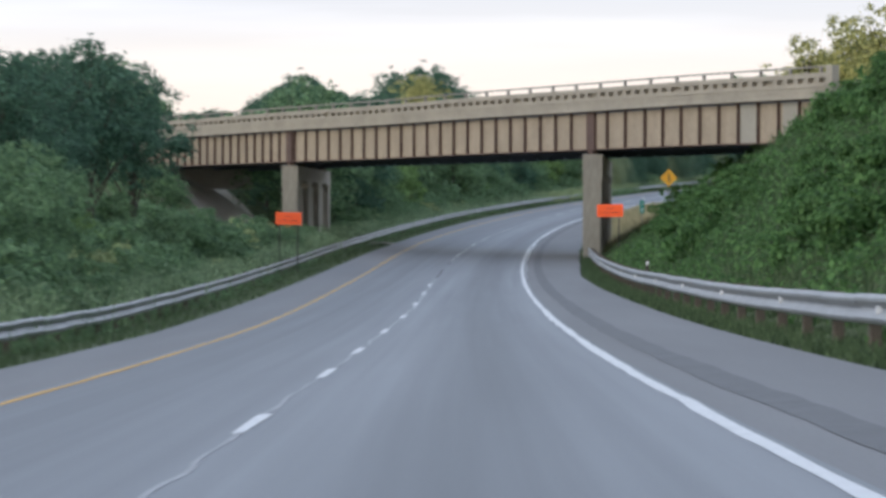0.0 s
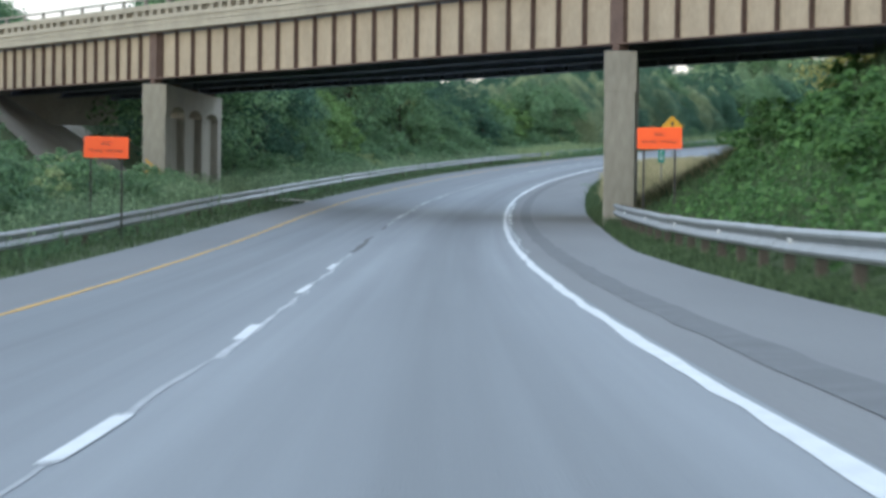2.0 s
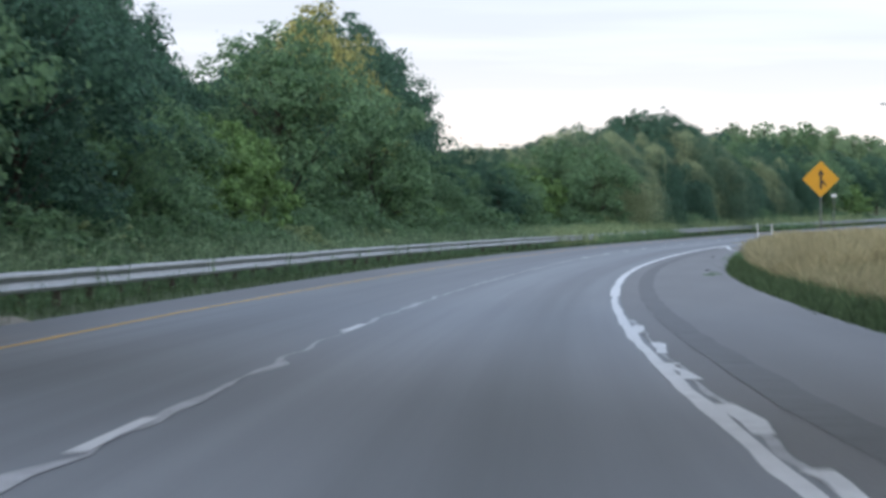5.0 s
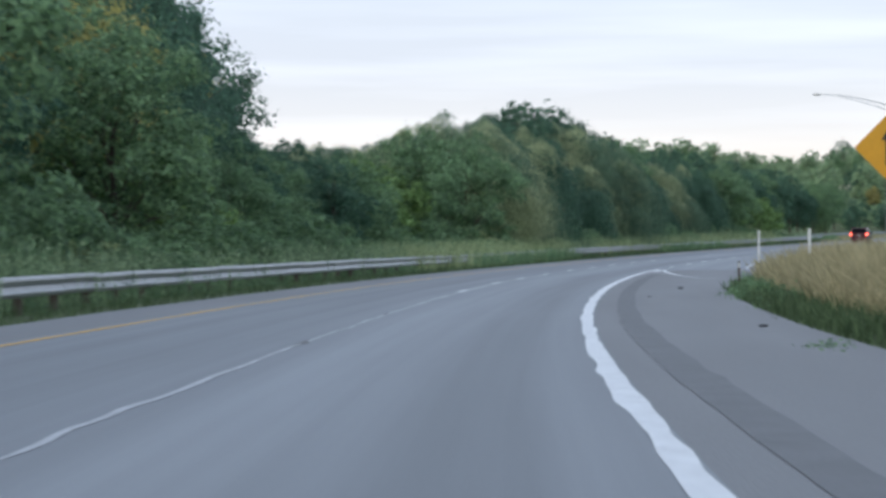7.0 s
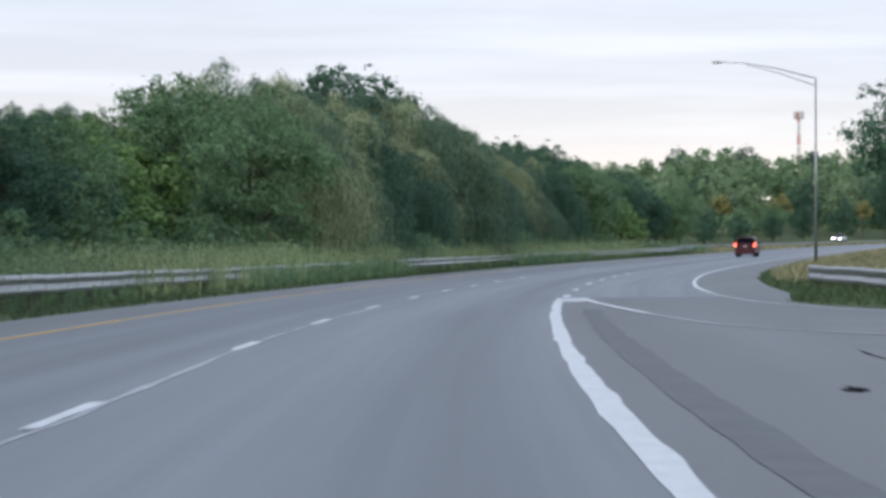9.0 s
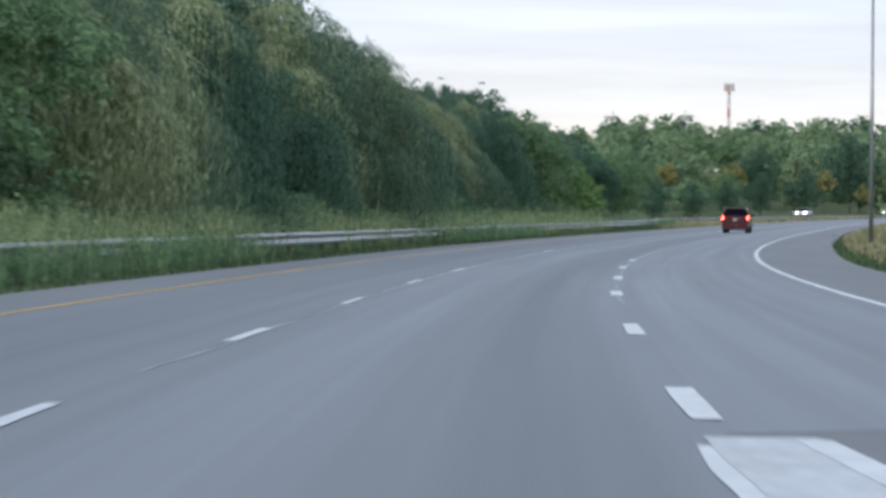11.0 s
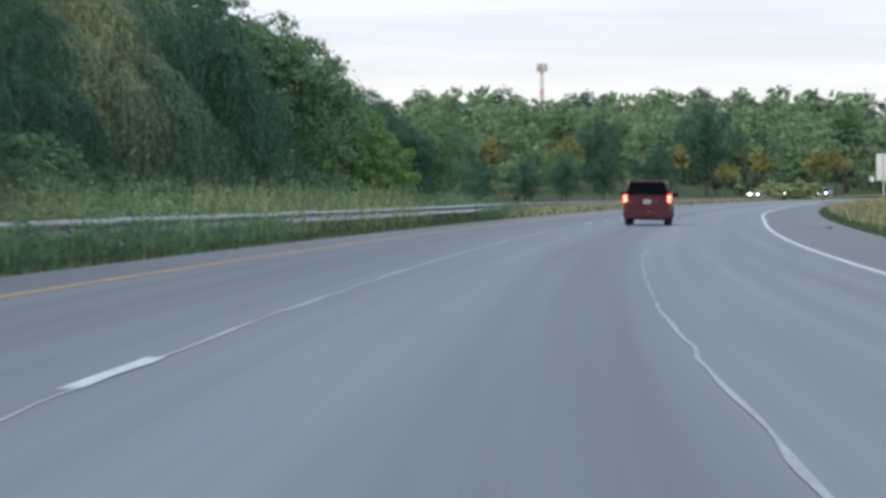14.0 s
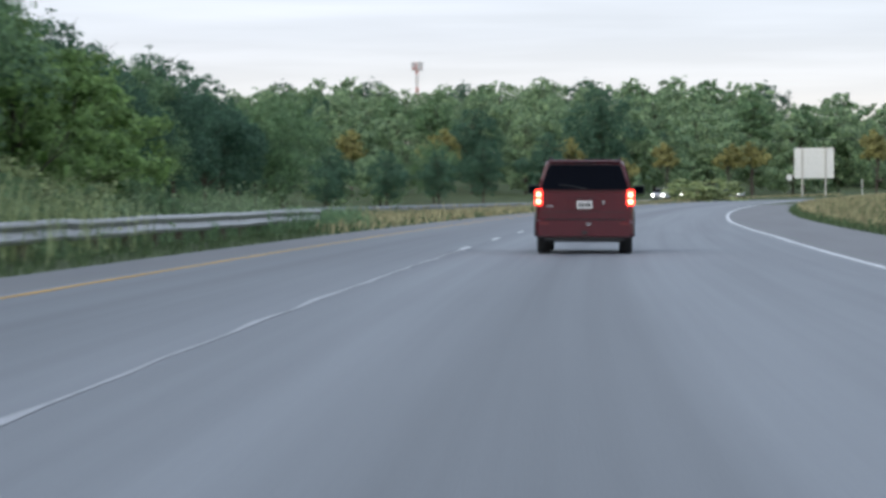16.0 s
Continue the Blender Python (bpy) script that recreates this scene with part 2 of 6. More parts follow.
# --- building helpers ---
def link_mesh(name, verts, faces, mat, parent=None, label="", smooth=False, uv=None):
    me = bpy.data.meshes.new(name)
    me.from_pydata([tuple(map(float, v)) for v in verts], [], [tuple(map(int, f)) for f in faces])
    me.materials.append(mat)
    if uv is not None:
        lay = me.uv_layers.new(name="UVMap")
        idx = np.empty(len(me.loops), dtype=np.int32)
        me.loops.foreach_get("vertex_index", idx)
        lay.data.foreach_set("uv", np.asarray(uv, dtype=np.float32)[idx].ravel())
    if smooth:
        me.polygons.foreach_set("use_smooth", [True] * len(me.polygons))
    me.update()
    ob = new(name, me)
    if parent:
        ob.parent = parent
    if label:
        ob["label"] = label
    return ob


def quads_mesh(name, v, mat, parent=None, label=""):
    """A mesh of loose quads: v has the shape (n, 4, 3)."""
    n = len(v)
    me = bpy.data.meshes.new(name)
    me.vertices.add(4 * n)
    me.vertices.foreach_set("co", np.asarray(v, dtype=np.float32).ravel())
    me.loops.add(4 * n)
    me.loops.foreach_set("vertex_index", np.arange(4 * n, dtype=np.int32))
    me.polygons.add(n)
    me.polygons.foreach_set("loop_start", np.arange(0, 4 * n, 4, dtype=np.int32))
    me.materials.append(mat)
    me.update(calc_edges=True)
    ob = new(name, me)
    if parent:
        ob.parent = parent
    if label:
        ob["label"] = label
    return ob


def part(name, bm, mat, parent=None, label="", smooth=False):
    me = bpy.data.meshes.new(name)
    bm.to_mesh(me)
    bm.free()
    me.materials.append(mat)
    if smooth:
        for p in me.polygons:
            p.use_smooth = True
    ob = new(name, me)
    if parent:
        ob.parent = parent
    if label:
        ob["label"] = label
    return ob


def thing(name, m, label, category, group="", kind=""):
    ob = new(name)
    ob.matrix_world = m
    return tagged(ob, label, category, group, kind)


def add_box(bm, x0, x1, y0, y1, z0, z1, bevel=0.0, m=None):
    made = bmesh.ops.create_cube(bm, size=1.0)
    vs = made["verts"]
    for v in vs:
        v.co = Vector(((x0 + x1) / 2 + v.co.x * (x1 - x0), (y0 + y1) / 2 + v.co.y * (y1 - y0), (z0 + z1) / 2 + v.co.z * (z1 - z0)))
    if m is not None:
        for v in vs:
            v.co = m @ v.co
    if bevel:
        es = list({e for v in vs for e in v.link_edges})
        bmesh.ops.bevel(bm, geom=es, offset=bevel, segments=2, affect="EDGES", profile=0.5)
    return bm


def box(x0, x1, y0, y1, z0, z1, bevel=0.0, m=None):
    return add_box(bmesh.new(), x0, x1, y0, y1, z0, z1, bevel, m)


def tube(bm, pts, radii, sides=8, caps=True):
    """A tapered tube along points."""
    rings = []
    pts = [Vector(p) for p in pts]
    for i, p in enumerate(pts):
        d = (pts[min(i + 1, len(pts) - 1)] - pts[max(i - 1, 0)]).normalized()
        a = d.orthogonal().normalized() if i == 0 else (rings_a - d * rings_a.dot(d)).normalized()
        rings_a = a
        b = d.cross(a)
        rings.append([bm.verts.new(p + radii[i] * (math.cos(k * math.tau / sides) * a + math.sin(k * math.tau / sides) * b)) for k in range(sides)])
    for r0, r1 in zip(rings, rings[1:]):
        for k in range(sides):
            bm.faces.new((r0[k], r0[(k + 1) % sides], r1[(k + 1) % sides], r1[k]))
    if caps:
        bm.faces.new(rings[0][::-1])
        bm.faces.new(rings[-1])
    return bm


# --- the road's alignment: heading and grade every 25 m ---
HEADING = [21.35, 21.59, 21.83, 22.07, 22.31, 22.54, 22.76, 23.04, 23.40, 23.92, 24.62, 25.47, 26.44, 27.47, 28.53, 29.58, 30.68, 31.81, 32.95, 34.07, 35.18, 36.25, 37.29, 38.25, 39.07, 39.78, 40.39, 40.97, 41.50, 42.18, 42.95, 43.74, 44.55, 45.36, 46.17, 46.98, 47.78, 48.59, 49.39, 50.19, 50.99, 51.79, 52.60, 53.40, 54.20]
GRADE = [-0.0644, -0.0588, -0.0532, -0.0476, -0.0420, -0.0361, -0.0298, -0.0234, -0.0171, -0.0114, -0.0069, -0.0035, -0.0011, 0.0007, 0.0022, 0.0033, 0.0041, 0.0047, 0.0053, 0.0061, 0.0072, 0.0084, 0.0094, 0.0104, 0.0113, 0.0120, 0.0125, 0.0130, 0.0134, 0.0138, 0.0141, 0.0144, 0.0144, 0.0144, 0.0145, 0.0147, 0.0149, 0.0152, 0.0155, 0.0158, 0.0160, 0.0163, 0.0166, 0.0168, 0.0171]
STEP = 1.0
KNOTS = np.arange(-100.0, 1001.0, 25.0)


def eased(t, k, v):
    t = np.clip(t, k[0], k[-1])
    v = np.asarray(v, float)
    d = k[1] - k[0]
    i = np.clip(((t - k[0]) / d).astype(int), 0, len(k) - 2)
    u = (t - k[0]) / d - i
    p = np.r_[2 * v[0] - v[1], v, 2 * v[-1] - v[-2]]
    a, b, c, e = p[i], p[i + 1], p[i + 2], p[i + 3]
    return 0.5 * (2 * b + (c - a) * u + (2 * a - 5 * b + 4 * c - e) * u * u + (3 * b - a - 3 * c + e) * u ** 3)


AL_S = np.arange(-100.0, 1000.01, STEP)
AL_H = np.radians(eased(AL_S, KNOTS, HEADING))
_d = np.stack([np.sin(AL_H), np.cos(AL_H), eased(AL_S, KNOTS, GRADE)], 1)
AL_P = np.zeros_like(_d)
AL_P[1:] = np.cumsum((_d[1:] + _d[:-1]) / 2 * STEP, 0)
AL_P -= AL_P[int(100 / STEP)]
EVERY_60 = np.arange(0.0, 601.0, 60.0)


def bank(s):
    return np.interp(s, [-100, 50, 150, 250, 350, 450, 1000], [-0.0462, -0.0597, -0.0087, 0.0038, 0.0018, 0.0095, -0.0207])


def lane(s):
    return np.interp(s, EVERY_60, [-2.11, -1.96, -2.44, -2.77, -2.67, -2.91, -2.74, -2.88, -2.81, -2.60, -2.50])


def yellow(s):
    return np.interp(s, EVERY_60, [-5.85, -5.85, -6.10, -6.72, -6.52, -6.50, -6.46, -6.50, -6.41, -6.29, -6.25])


def edge_white(s):
    return np.interp(s, [0, 60, 120, 180, 240, 300, 335], [1.86, 1.76, 1.54, 1.29, 1.13, 1.20, 1.15])


def far_white(s):
    return np.interp(s, [328, 340, 360, 413, 480, 560, 600, 1000], [6.0, 5.55, 5.25, 5.15, 5.2, 5.1, 4.6, 4.3])


def pave_left(s):
    return np.interp(s, [-100, 30, 140, 250, 400, 520, 1000], [-8.6, -8.6, -8.5, -8.5, -8.3, -8.1, -7.8])


def pave_right(s):
    return np.interp(s, [-100, 20, 65, 100, 130, 190, 235, 290, 318, 345, 410, 450, 540, 620, 1000], [4.45, 4.4, 4.35, 4.15, 4.6, 4.85, 4.6, 4.75, 6.4, 7.9, 8.1, 8.6, 8.5, 8.0, 8.0])


def on_road(s, lat, dz=0.0):
    """World points on the road's surface at distance s along it and lat to its right."""
    s, lat = np.broadcast_arrays(np.asarray(s, float), np.asarray(lat, float))
    h = np.interp(s, AL_S, AL_H)
    p = np.stack([np.interp(s, AL_S, AL_P[:, k]) for k in range(3)], -1)
    p[..., 0] += lat * np.cos(h)
    p[..., 1] -= lat * np.sin(h)
    p[..., 2] += dz - bank(s) * np.clip(lat, -18, 18)
    return p


def heading_at(s):
    return float(np.interp(s, AL_S, AL_H))


def road_frame(s, lat, dz=0.0):
    """A pose on the road: y runs along it, x to its right."""
    return Matrix.Translation(Vector(on_road(s, lat, dz).tolist())) @ pose(0, 0, 0, 0, 0, -math.degrees(heading_at(s)))


# --- the bridge's line: b runs along it to the embankment, n across it, away from the start ---
BR0 = np.array([56.80, 120.15])
BR_D = np.array([0.0969, -0.9953])
BR_N = np.array([0.9953, 0.0969])


def ramp01(v, a, b):
    u = np.clip((v - a) / (b - a), 0, 1)
    return u * u * (3 - 2 * u)


def far_way(s):
    """Lateral place of the opposite carriageway."""
    return np.interp(s, [590, 700, 850, 950], [-30.0, -28.0, -19.5, -14.5])


def ramp_near(lat):
    """The joining ramp's near edge: distance along the road at which it lies, by lateral place."""
    return np.interp(lat, [3.5, 5, 7, 15, 32], [277, 280, 281, 264, 215])


def ramp_far(lat):
    return np.interp(lat, [3.5, 6.4, 8, 15, 32], [337, 331, 321, 300, 252])


def in_ramp(s, lat, m=0.3):
    return (lat > 3.4) & (lat < 33) & (s > ramp_near(lat) - m) & (s < ramp_far(lat) + m)


def ground_z(x, y):
    """Height of the ground at world places."""
    x, y = np.atleast_1d(np.asarray(x, float)), np.atleast_1d(np.asarray(y, float))
    out = np.empty(len(x))
    for i0 in range(0, len(x), 4000):
        xs, ys = x[i0:i0 + 4000], y[i0:i0 + 4000]
        step = 3
        px_, py_, pz_ = AL_P[::step, 0], AL_P[::step, 1], AL_P[::step, 2]
        d = np.hypot(xs[:, None] - px_, ys[:, None] - py_)
        j = d.argmin(1)
        dm = d[np.arange(len(xs)), j]
        soft = np.maximum(0.8, 0.16 * dm)[:, None]
        w = np.exp(-(d - dm[:, None]) / soft)
        h = AL_H[::step][j]
        dx, dy = xs - px_[j], ys - py_[j]
        lat = dx * np.cos(h) - dy * np.sin(h)
        lon = dx * np.sin(h) + dy * np.cos(h)
        s = AL_S[::step][j] + np.clip(lon, -8, 8)
        near_z = np.interp(s, AL_S, AL_P[:, 2])
        base = np.where(np.abs(lat) < 14, near_z, 0)
        blend = ramp01(np.abs(lat), 8, 24)
        base = near_z * (1 - blend) + (w * pz_).sum(1) / w.sum(1) * blend
        z = base - bank(s) * np.clip(lat, -18, 18)
        pr, pl = pave_right(s), pave_left(s)
        dr, dl = lat - pr, pl - lat
        under = (dr < 0.15) & (dl < 0.15)
        b = (xs - BR0[0]) * BR_D[0] + (ys - BR0[1]) * BR_D[1]
        n = (xs - BR0[0]) * BR_N[0] + (ys - BR0[1]) * BR_N[1]
        toe = 5.9
        hill_r = np.clip((lat - toe) * 0.62 + np.clip(lat - toe - 4.5, 0, 6) * 0.22, 0, 8.0) * (1 - ramp01(n, 5, 19))
        field_r = np.clip(dr * 0.05, -0.2, 1.0) * ramp01(n, 0, 14) + 0.35 * ramp01(s, 190, 230) * (1 - ramp01(s, 272, 284)) * ramp01(dr, 0.6, 2.4)
        hill_l = np.clip((-lat - 18.5) * 0.6, 0, 5.6) * (1 - ramp01(np.abs(n - 4.3), 9, 24)) * ramp01(-b, 20, 34)
        fall_l = -np.clip(dl - 2.0, 0, 4) * 0.08 + np.clip(dl - 9, 0, 14) * 0.07 * (1 - ramp01(s, 560, 600))
        from_end = np.hypot(xs - 229, ys - 417)
        toward = np.degrees(np.arctan2(xs - 229, ys - 417))
        far_hill = 13 * ramp01(from_end, 330, 600) * ramp01(toward, 10, 25) * (1 - ramp01(toward, 62, 85)) * ramp01(np.abs(lat), 32, 90)
        wob = 0.10 * np.sin(xs * 0.9 + 1.3 * np.sin(ys * 0.37)) * np.cos(ys * 0.8)
        side = np.where(lat > 0, np.maximum(hill_r, 0) + field_r * (hill_r < 0.05), np.maximum(fall_l, -1.2) + hill_l) + far_hill
        ramp_way = in_ramp(s, lat, 1.1)
        other = (s > 590) & (np.abs(lat - far_way(s)) < 4.2)
        z = z + np.where(under | ramp_way, -0.22, np.where(other, 0.05, side - 0.04 + wob * ramp01(np.maximum(dr, dl), 0.5, 3)))
        out[i0:i0 + 4000] = z
    return out


def gz(x, y):
    return float(ground_z([x], [y])[0])


# --- ground ---
def stretches(a, b, step, far):
    core = np.arange(a, b + 0.01, step)
    grow = [step]
    while sum(grow) < far:
        grow.append(grow[-1] * 1.35)
    out = np.cumsum(grow)
    return np.r_[a - out[::-1], core, b + out]


def build_ground():
    gx, gy = stretches(-60, 330, 2.0, 4200), stretches(-60, 560, 2.0, 4200)
    xx, yy = np.meshgrid(gx, gy)
    z = ground_z(xx.ravel(), yy.ravel())
    nx, ny = len(gx), len(gy)
    i = np.arange(nx * ny).reshape(ny, nx)
    f = np.stack([i[:-1, :-1], i[:-1, 1:], i[1:, 1:], i[1:, :-1]], -1).reshape(-1, 4)
    ob = link_mesh("ground", np.stack([xx.ravel(), yy.ravel(), z], 1), f, M_GROUND, smooth=True)
    tagged(ob, "rough grassy ground beside the highway", "ground", kind="structure")


build_ground()


def strip(name, s0, s1, left, right, mat, dz=0.0, step=2.0, skirt=0.0, cols=2, parent=None):
    """A strip of the road between two lateral lines (functions of s or numbers)."""
    ss = np.linspace(s0, s1, 1 + max(1, round((s1 - s0) / step)))
    la = left(ss) if callable(left) else np.full(len(ss), left)
    lb = right(ss) if callable(right) else np.full(len(ss), right)
    us = np.linspace(0, 1, cols)
    lat = la[:, None] * (1 - us) + lb[:, None] * us
    v = on_road(ss[:, None] + 0 * lat, lat, dz)
    uv = np.stack([lat, ss[:, None] + 0 * lat], -1)
    if skirt:
        lo0, lo1 = v[:, :1].copy(), v[:, -1:].copy()
        lo0[..., 2] -= skirt
        lo1[..., 2] -= skirt
        v = np.concatenate([lo0, v, lo1], 1)
        uv = np.concatenate([uv[:, :1], uv, uv[:, -1:]], 1)
    nr, nc = v.shape[:2]
    i = np.arange(nr * nc).reshape(nr, nc)
    f = np.stack([i[:-1, :-1], i[:-1, 1:], i[1:, 1:], i[1:, :-1]], -1).reshape(-1, 4)
    return link_mesh(name, v.reshape(-1, 3), f, mat, parent, uv=uv.reshape(-1, 2))


def lanes_right(s):
    return np.where(s < 335, edge_white(s) + 0.12, np.maximum(far_white(s) + 0.12, edge_white(s)))


tagged(strip("road", -90, 990, lambda s: yellow(s) - 0.25, lanes_right, M_ROAD, cols=8, skirt=0.3), "pale grey worn highway pavement", "road", kind="structure")
tagged(strip("shoulder_left", -90, 990, pave_left, lambda s: yellow(s) - 0.25, M_SHOULDER, dz=-0.004, cols=3, skirt=0.3), "grey asphalt shoulder along the guardrail", "shoulder", kind="structure")
tagged(strip("shoulder_right", -90, 990, lanes_right, pave_right, M_SHOULDER, dz=-0.004, cols=4, skirt=0.3), "grey asphalt shoulder beside the grass", "shoulder", kind="structure")


def build_ramp():
    lat = np.linspace(4.5, 32, 40)
    us = np.linspace(0, 1, 9)
    ss = ramp_near(lat)[:, None] * (1 - us) + ramp_far(lat)[:, None] * us
    keep = np.maximum(lat[:, None] + 0 * ss, pave_right(ss) - 0.02)
    v = on_road(ss, keep, -0.008)
    lo = v[:, [0, -1]].copy()
    lo[..., 2] -= 0.3
    v = np.concatenate([lo[:, :1], v, lo[:, 1:]], 1)
    nr, nc = v.shape[:2]
    i = np.arange(nr * nc).reshape(nr, nc)
    f = np.stack([i[:-1, :-1], i[:-1, 1:], i[1:, 1:], i[1:, :-1]], -1).reshape(-1, 4)[:, ::-1]
    uv = np.stack([np.pad(ss, ((0, 0), (1, 1)), mode="edge"), np.pad(keep, ((0, 0), (1, 1)), mode="edge")], -1)
    ob = link_mesh("ramp", v.reshape(-1, 3), f, M_SHOULDER, uv=uv.reshape(-1, 2))
    tagged(ob, "grey asphalt ramp joining the highway", "road", kind="structure")


build_ramp()
tagged(strip("far_road", 600, 985, lambda s: far_way(s) - 3.4, lambda s: far_way(s) + 3.4, M_ROAD, dz=0.15, cols=4, skirt=1.5), "pale opposite carriageway across the grass", "road", kind="structure")

# --- road markings: the paint lies 4 mm proud ---
rng = random.Random(7)


def painted(name, s0, s1, lat, width, mat, label, wobble=0.0, ragged=0.0, dz=0.005, seed=1):
    r = np.random.default_rng(seed)
    ss = np.linspace(s0, s1, 1 + max(4, round((s1 - s0) / 0.8)))
    k = np.arange(s0 - 3, s1 + 4, 1.5)
    wa, wb, wc = r.normal(0, 1, len(k)), r.normal(0, 1, len(k)), r.normal(0, 1, len(k))
    off = np.interp(ss, k, wa) * wobble
    l0 = lat(ss) if callable(lat) else np.full(len(ss), lat)
    a = l0 + off - width / 2 + np.interp(ss, k, wb) * ragged
    b = l0 + off + width / 2 + np.interp(ss, k, wc) * ragged
    b = np.maximum(b, a + 0.015)
    v = on_road(np.stack([ss, ss], 1), np.stack([a, b], 1), dz)
    i = np.arange(2 * len(ss)).reshape(-1, 2)
    f = np.stack([i[:-1, 0], i[:-1, 1], i[1:, 1], i[1:, 0]], -1)
    ob = link_mesh(name, v.reshape(-1, 3), f, mat)
    return tagged(ob, label, "road marking", kind="structure")


painted("edge_line_yellow", -90, 985, yellow, 0.13, M_YELLOW, "solid yellow edge line on the pavement", ragged=0.012)
painted("edge_line_white", -90, 195, edge_white, 0.145, M_WHITE, "solid white edge line, slightly ragged", ragged=0.016, seed=2)
painted("edge_line_white", 195, 333, edge_white, 0.22, M_WHITE, "broad white edge line, repainted and ragged", ragged=0.02, seed=3)
painted("edge_line_white", 100, 176, lambda s: edge_white(s) + 0.16, 0.05, M_WORN, "flaking second coat of white paint", ragged=0.025, wobble=0.03, seed=4)
for k, s0 in enumerate((136.5, 141.6, 148.5, 156.5, 163.0, 170.5)):
    painted("edge_line_white", s0 - 1.6, s0 + 2.2, lambda s: edge_white(s) + 0.17, 0.12, M_WHITE, "loose flake of white edge paint", ragged=0.05, wobble=0.03, dz=0.008, seed=140 + k)
painted("edge_line_white", 345, 985, far_white, 0.15, M_WHITE, "solid white edge line of the merging lane", ragged=0.01, seed=6)
painted("seam_band", -90, 318, lambda s: edge_white(s) + 0.78, 0.42, M_PATCH, "dark sealed seam along the shoulder", ragged=0.02, dz=0.003, seed=8)
painted("crack_line", -40, 60, lambda s: lane(s) - 0.03, 0.05, M_FAINT, "pale meandering sealed joint", wobble=0.03, ragged=0.014, dz=0.004, seed=9)
painted("crack_line", 60, 103, lambda s: lane(s) + 0.02, 0.06, M_WORN, "pale meandering sealed joint", wobble=0.03, ragged=0.02, dz=0.004, seed=19)
painted("tar_streak", 104, 119.5, lambda s: lane(s) + 0.03, 0.11, M_TAR, "black tar streak along the joint", wobble=0.02, ragged=0.03, dz=0.006, seed=10)
painted("tar_streak", 128, 133.2, lambda s: lane(s) + 0.02, 0.09, M_TAR, "black tar line along the joint", wobble=0.015, ragged=0.012, dz=0.007, seed=20)
painted("crack_line", 133.5, 200, lane, 0.075, M_WORN, "pale broken joint sealant", wobble=0.05, ragged=0.045, dz=0.005, seed=11)
painted("crack_line", 196, 318, lambda s: lane(s) + 0.02, 0.055, M_WORN, "pale broken joint sealant", wobble=0.025, ragged=0.02, dz=0.005, seed=12)
painted("crack_line", 340, 386, lane, 0.045, M_FAINT, "faint joint line between lanes", wobble=0.014, ragged=0.016, dz=0.005, seed=14)
painted("crack_line", 386, 545, lane, 0.055, M_WORN, "pale joint line between lanes", wobble=0.014, ragged=0.016, dz=0.005, seed=13)
for s0 in (230.5, 247.2):
    painted("tar_spot", s0 - 0.9, s0 + 0.9, lambda s: lane(s) + 0.02, 0.09, M_TAR, "small black patch on the joint", ragged=0.05, dz=0.008, seed=int(s0))
for k, tip in enumerate((-41.3, -27.4, -13.5, 0.3, 14.3, 25.3, 39.2, 52.9, 67.2, 81.7, 94.7, 149.3, 173.9, 277.5, 293.8, 307.6, 321.4, 335.9, 349.6, 363.1, 377.6, 392.1, 434.2, 545.0, 559.0, 573.0)):
    painted("lane_dash", tip - 3.6, tip, lambda s: lane(s) - 0.03, 0.13, M_WHITE, "white lane dash", ragged=0.012, dz=0.009, seed=40 + k)
for k, tip in enumerate((338.6, 352.4, 369.9, 384.5, 399.1, 413.5)):
    painted("merge_dash", tip - 3.5, tip, lambda s: np.interp(s, [335, 370, 385, 400, 414], [1.25, 1.20, 1.18, 1.10, 1.08]), 0.20, M_WHITE, "broad white merge dash", ragged=0.012, dz=0.009, seed=80 + k)
painted("crack_line", 362, 396, lambda s: 1.24 - 0.002 * (s - 362), 0.035, M_FAINT, "pale meandering joint sealant", wobble=0.035, ragged=0.014, dz=0.006, seed=95)


def side_joint(s):
    return np.interp(s, [396, 420, 450, 480, 540], [1.16, 1.12, 1.10, 1.15, 1.25])


painted("crack_line", 396, 447, side_joint, 0.045, M_WORN, "pale worn joint between lanes", wobble=0.02, ragged=0.014, dz=0.006, seed=96)
painted("crack_line", 447, 485, side_joint, 0.03, M_FAINT, "thin worn joint between lanes", wobble=0.02, ragged=0.012, dz=0.006, seed=98)


def painted_path(name, pts, width, mat, label, dz=0.006):
    """Paint along (s, lat) points."""
    pts = np.asarray(pts, float)
    t = np.r_[0, np.cumsum(np.hypot(*np.diff(pts, axis=0).T))]
    u = np.linspace(0, t[-1], max(6, int(t[-1] / 1.0)))
    s, l = np.interp(u, t, pts[:, 0]), np.interp(u, t, pts[:, 1])
    ds, dl = np.gradient(s), np.gradient(l)
    n = np.hypot(ds, dl)
    ns, nl = -dl / n, ds / n
    v = np.stack([on_road(s + ns * width / 2, l + nl * width / 2, dz), on_road(s - ns * width / 2, l - nl * width / 2, dz)], 1)
    i = np.arange(2 * len(u)).reshape(-1, 2)
    f = np.stack([i[:-1, 0], i[:-1, 1], i[1:, 1], i[1:, 0]], -1)
    return tagged(link_mesh(name, v.reshape(-1, 3), f, mat), label, "road marking", kind="structure")


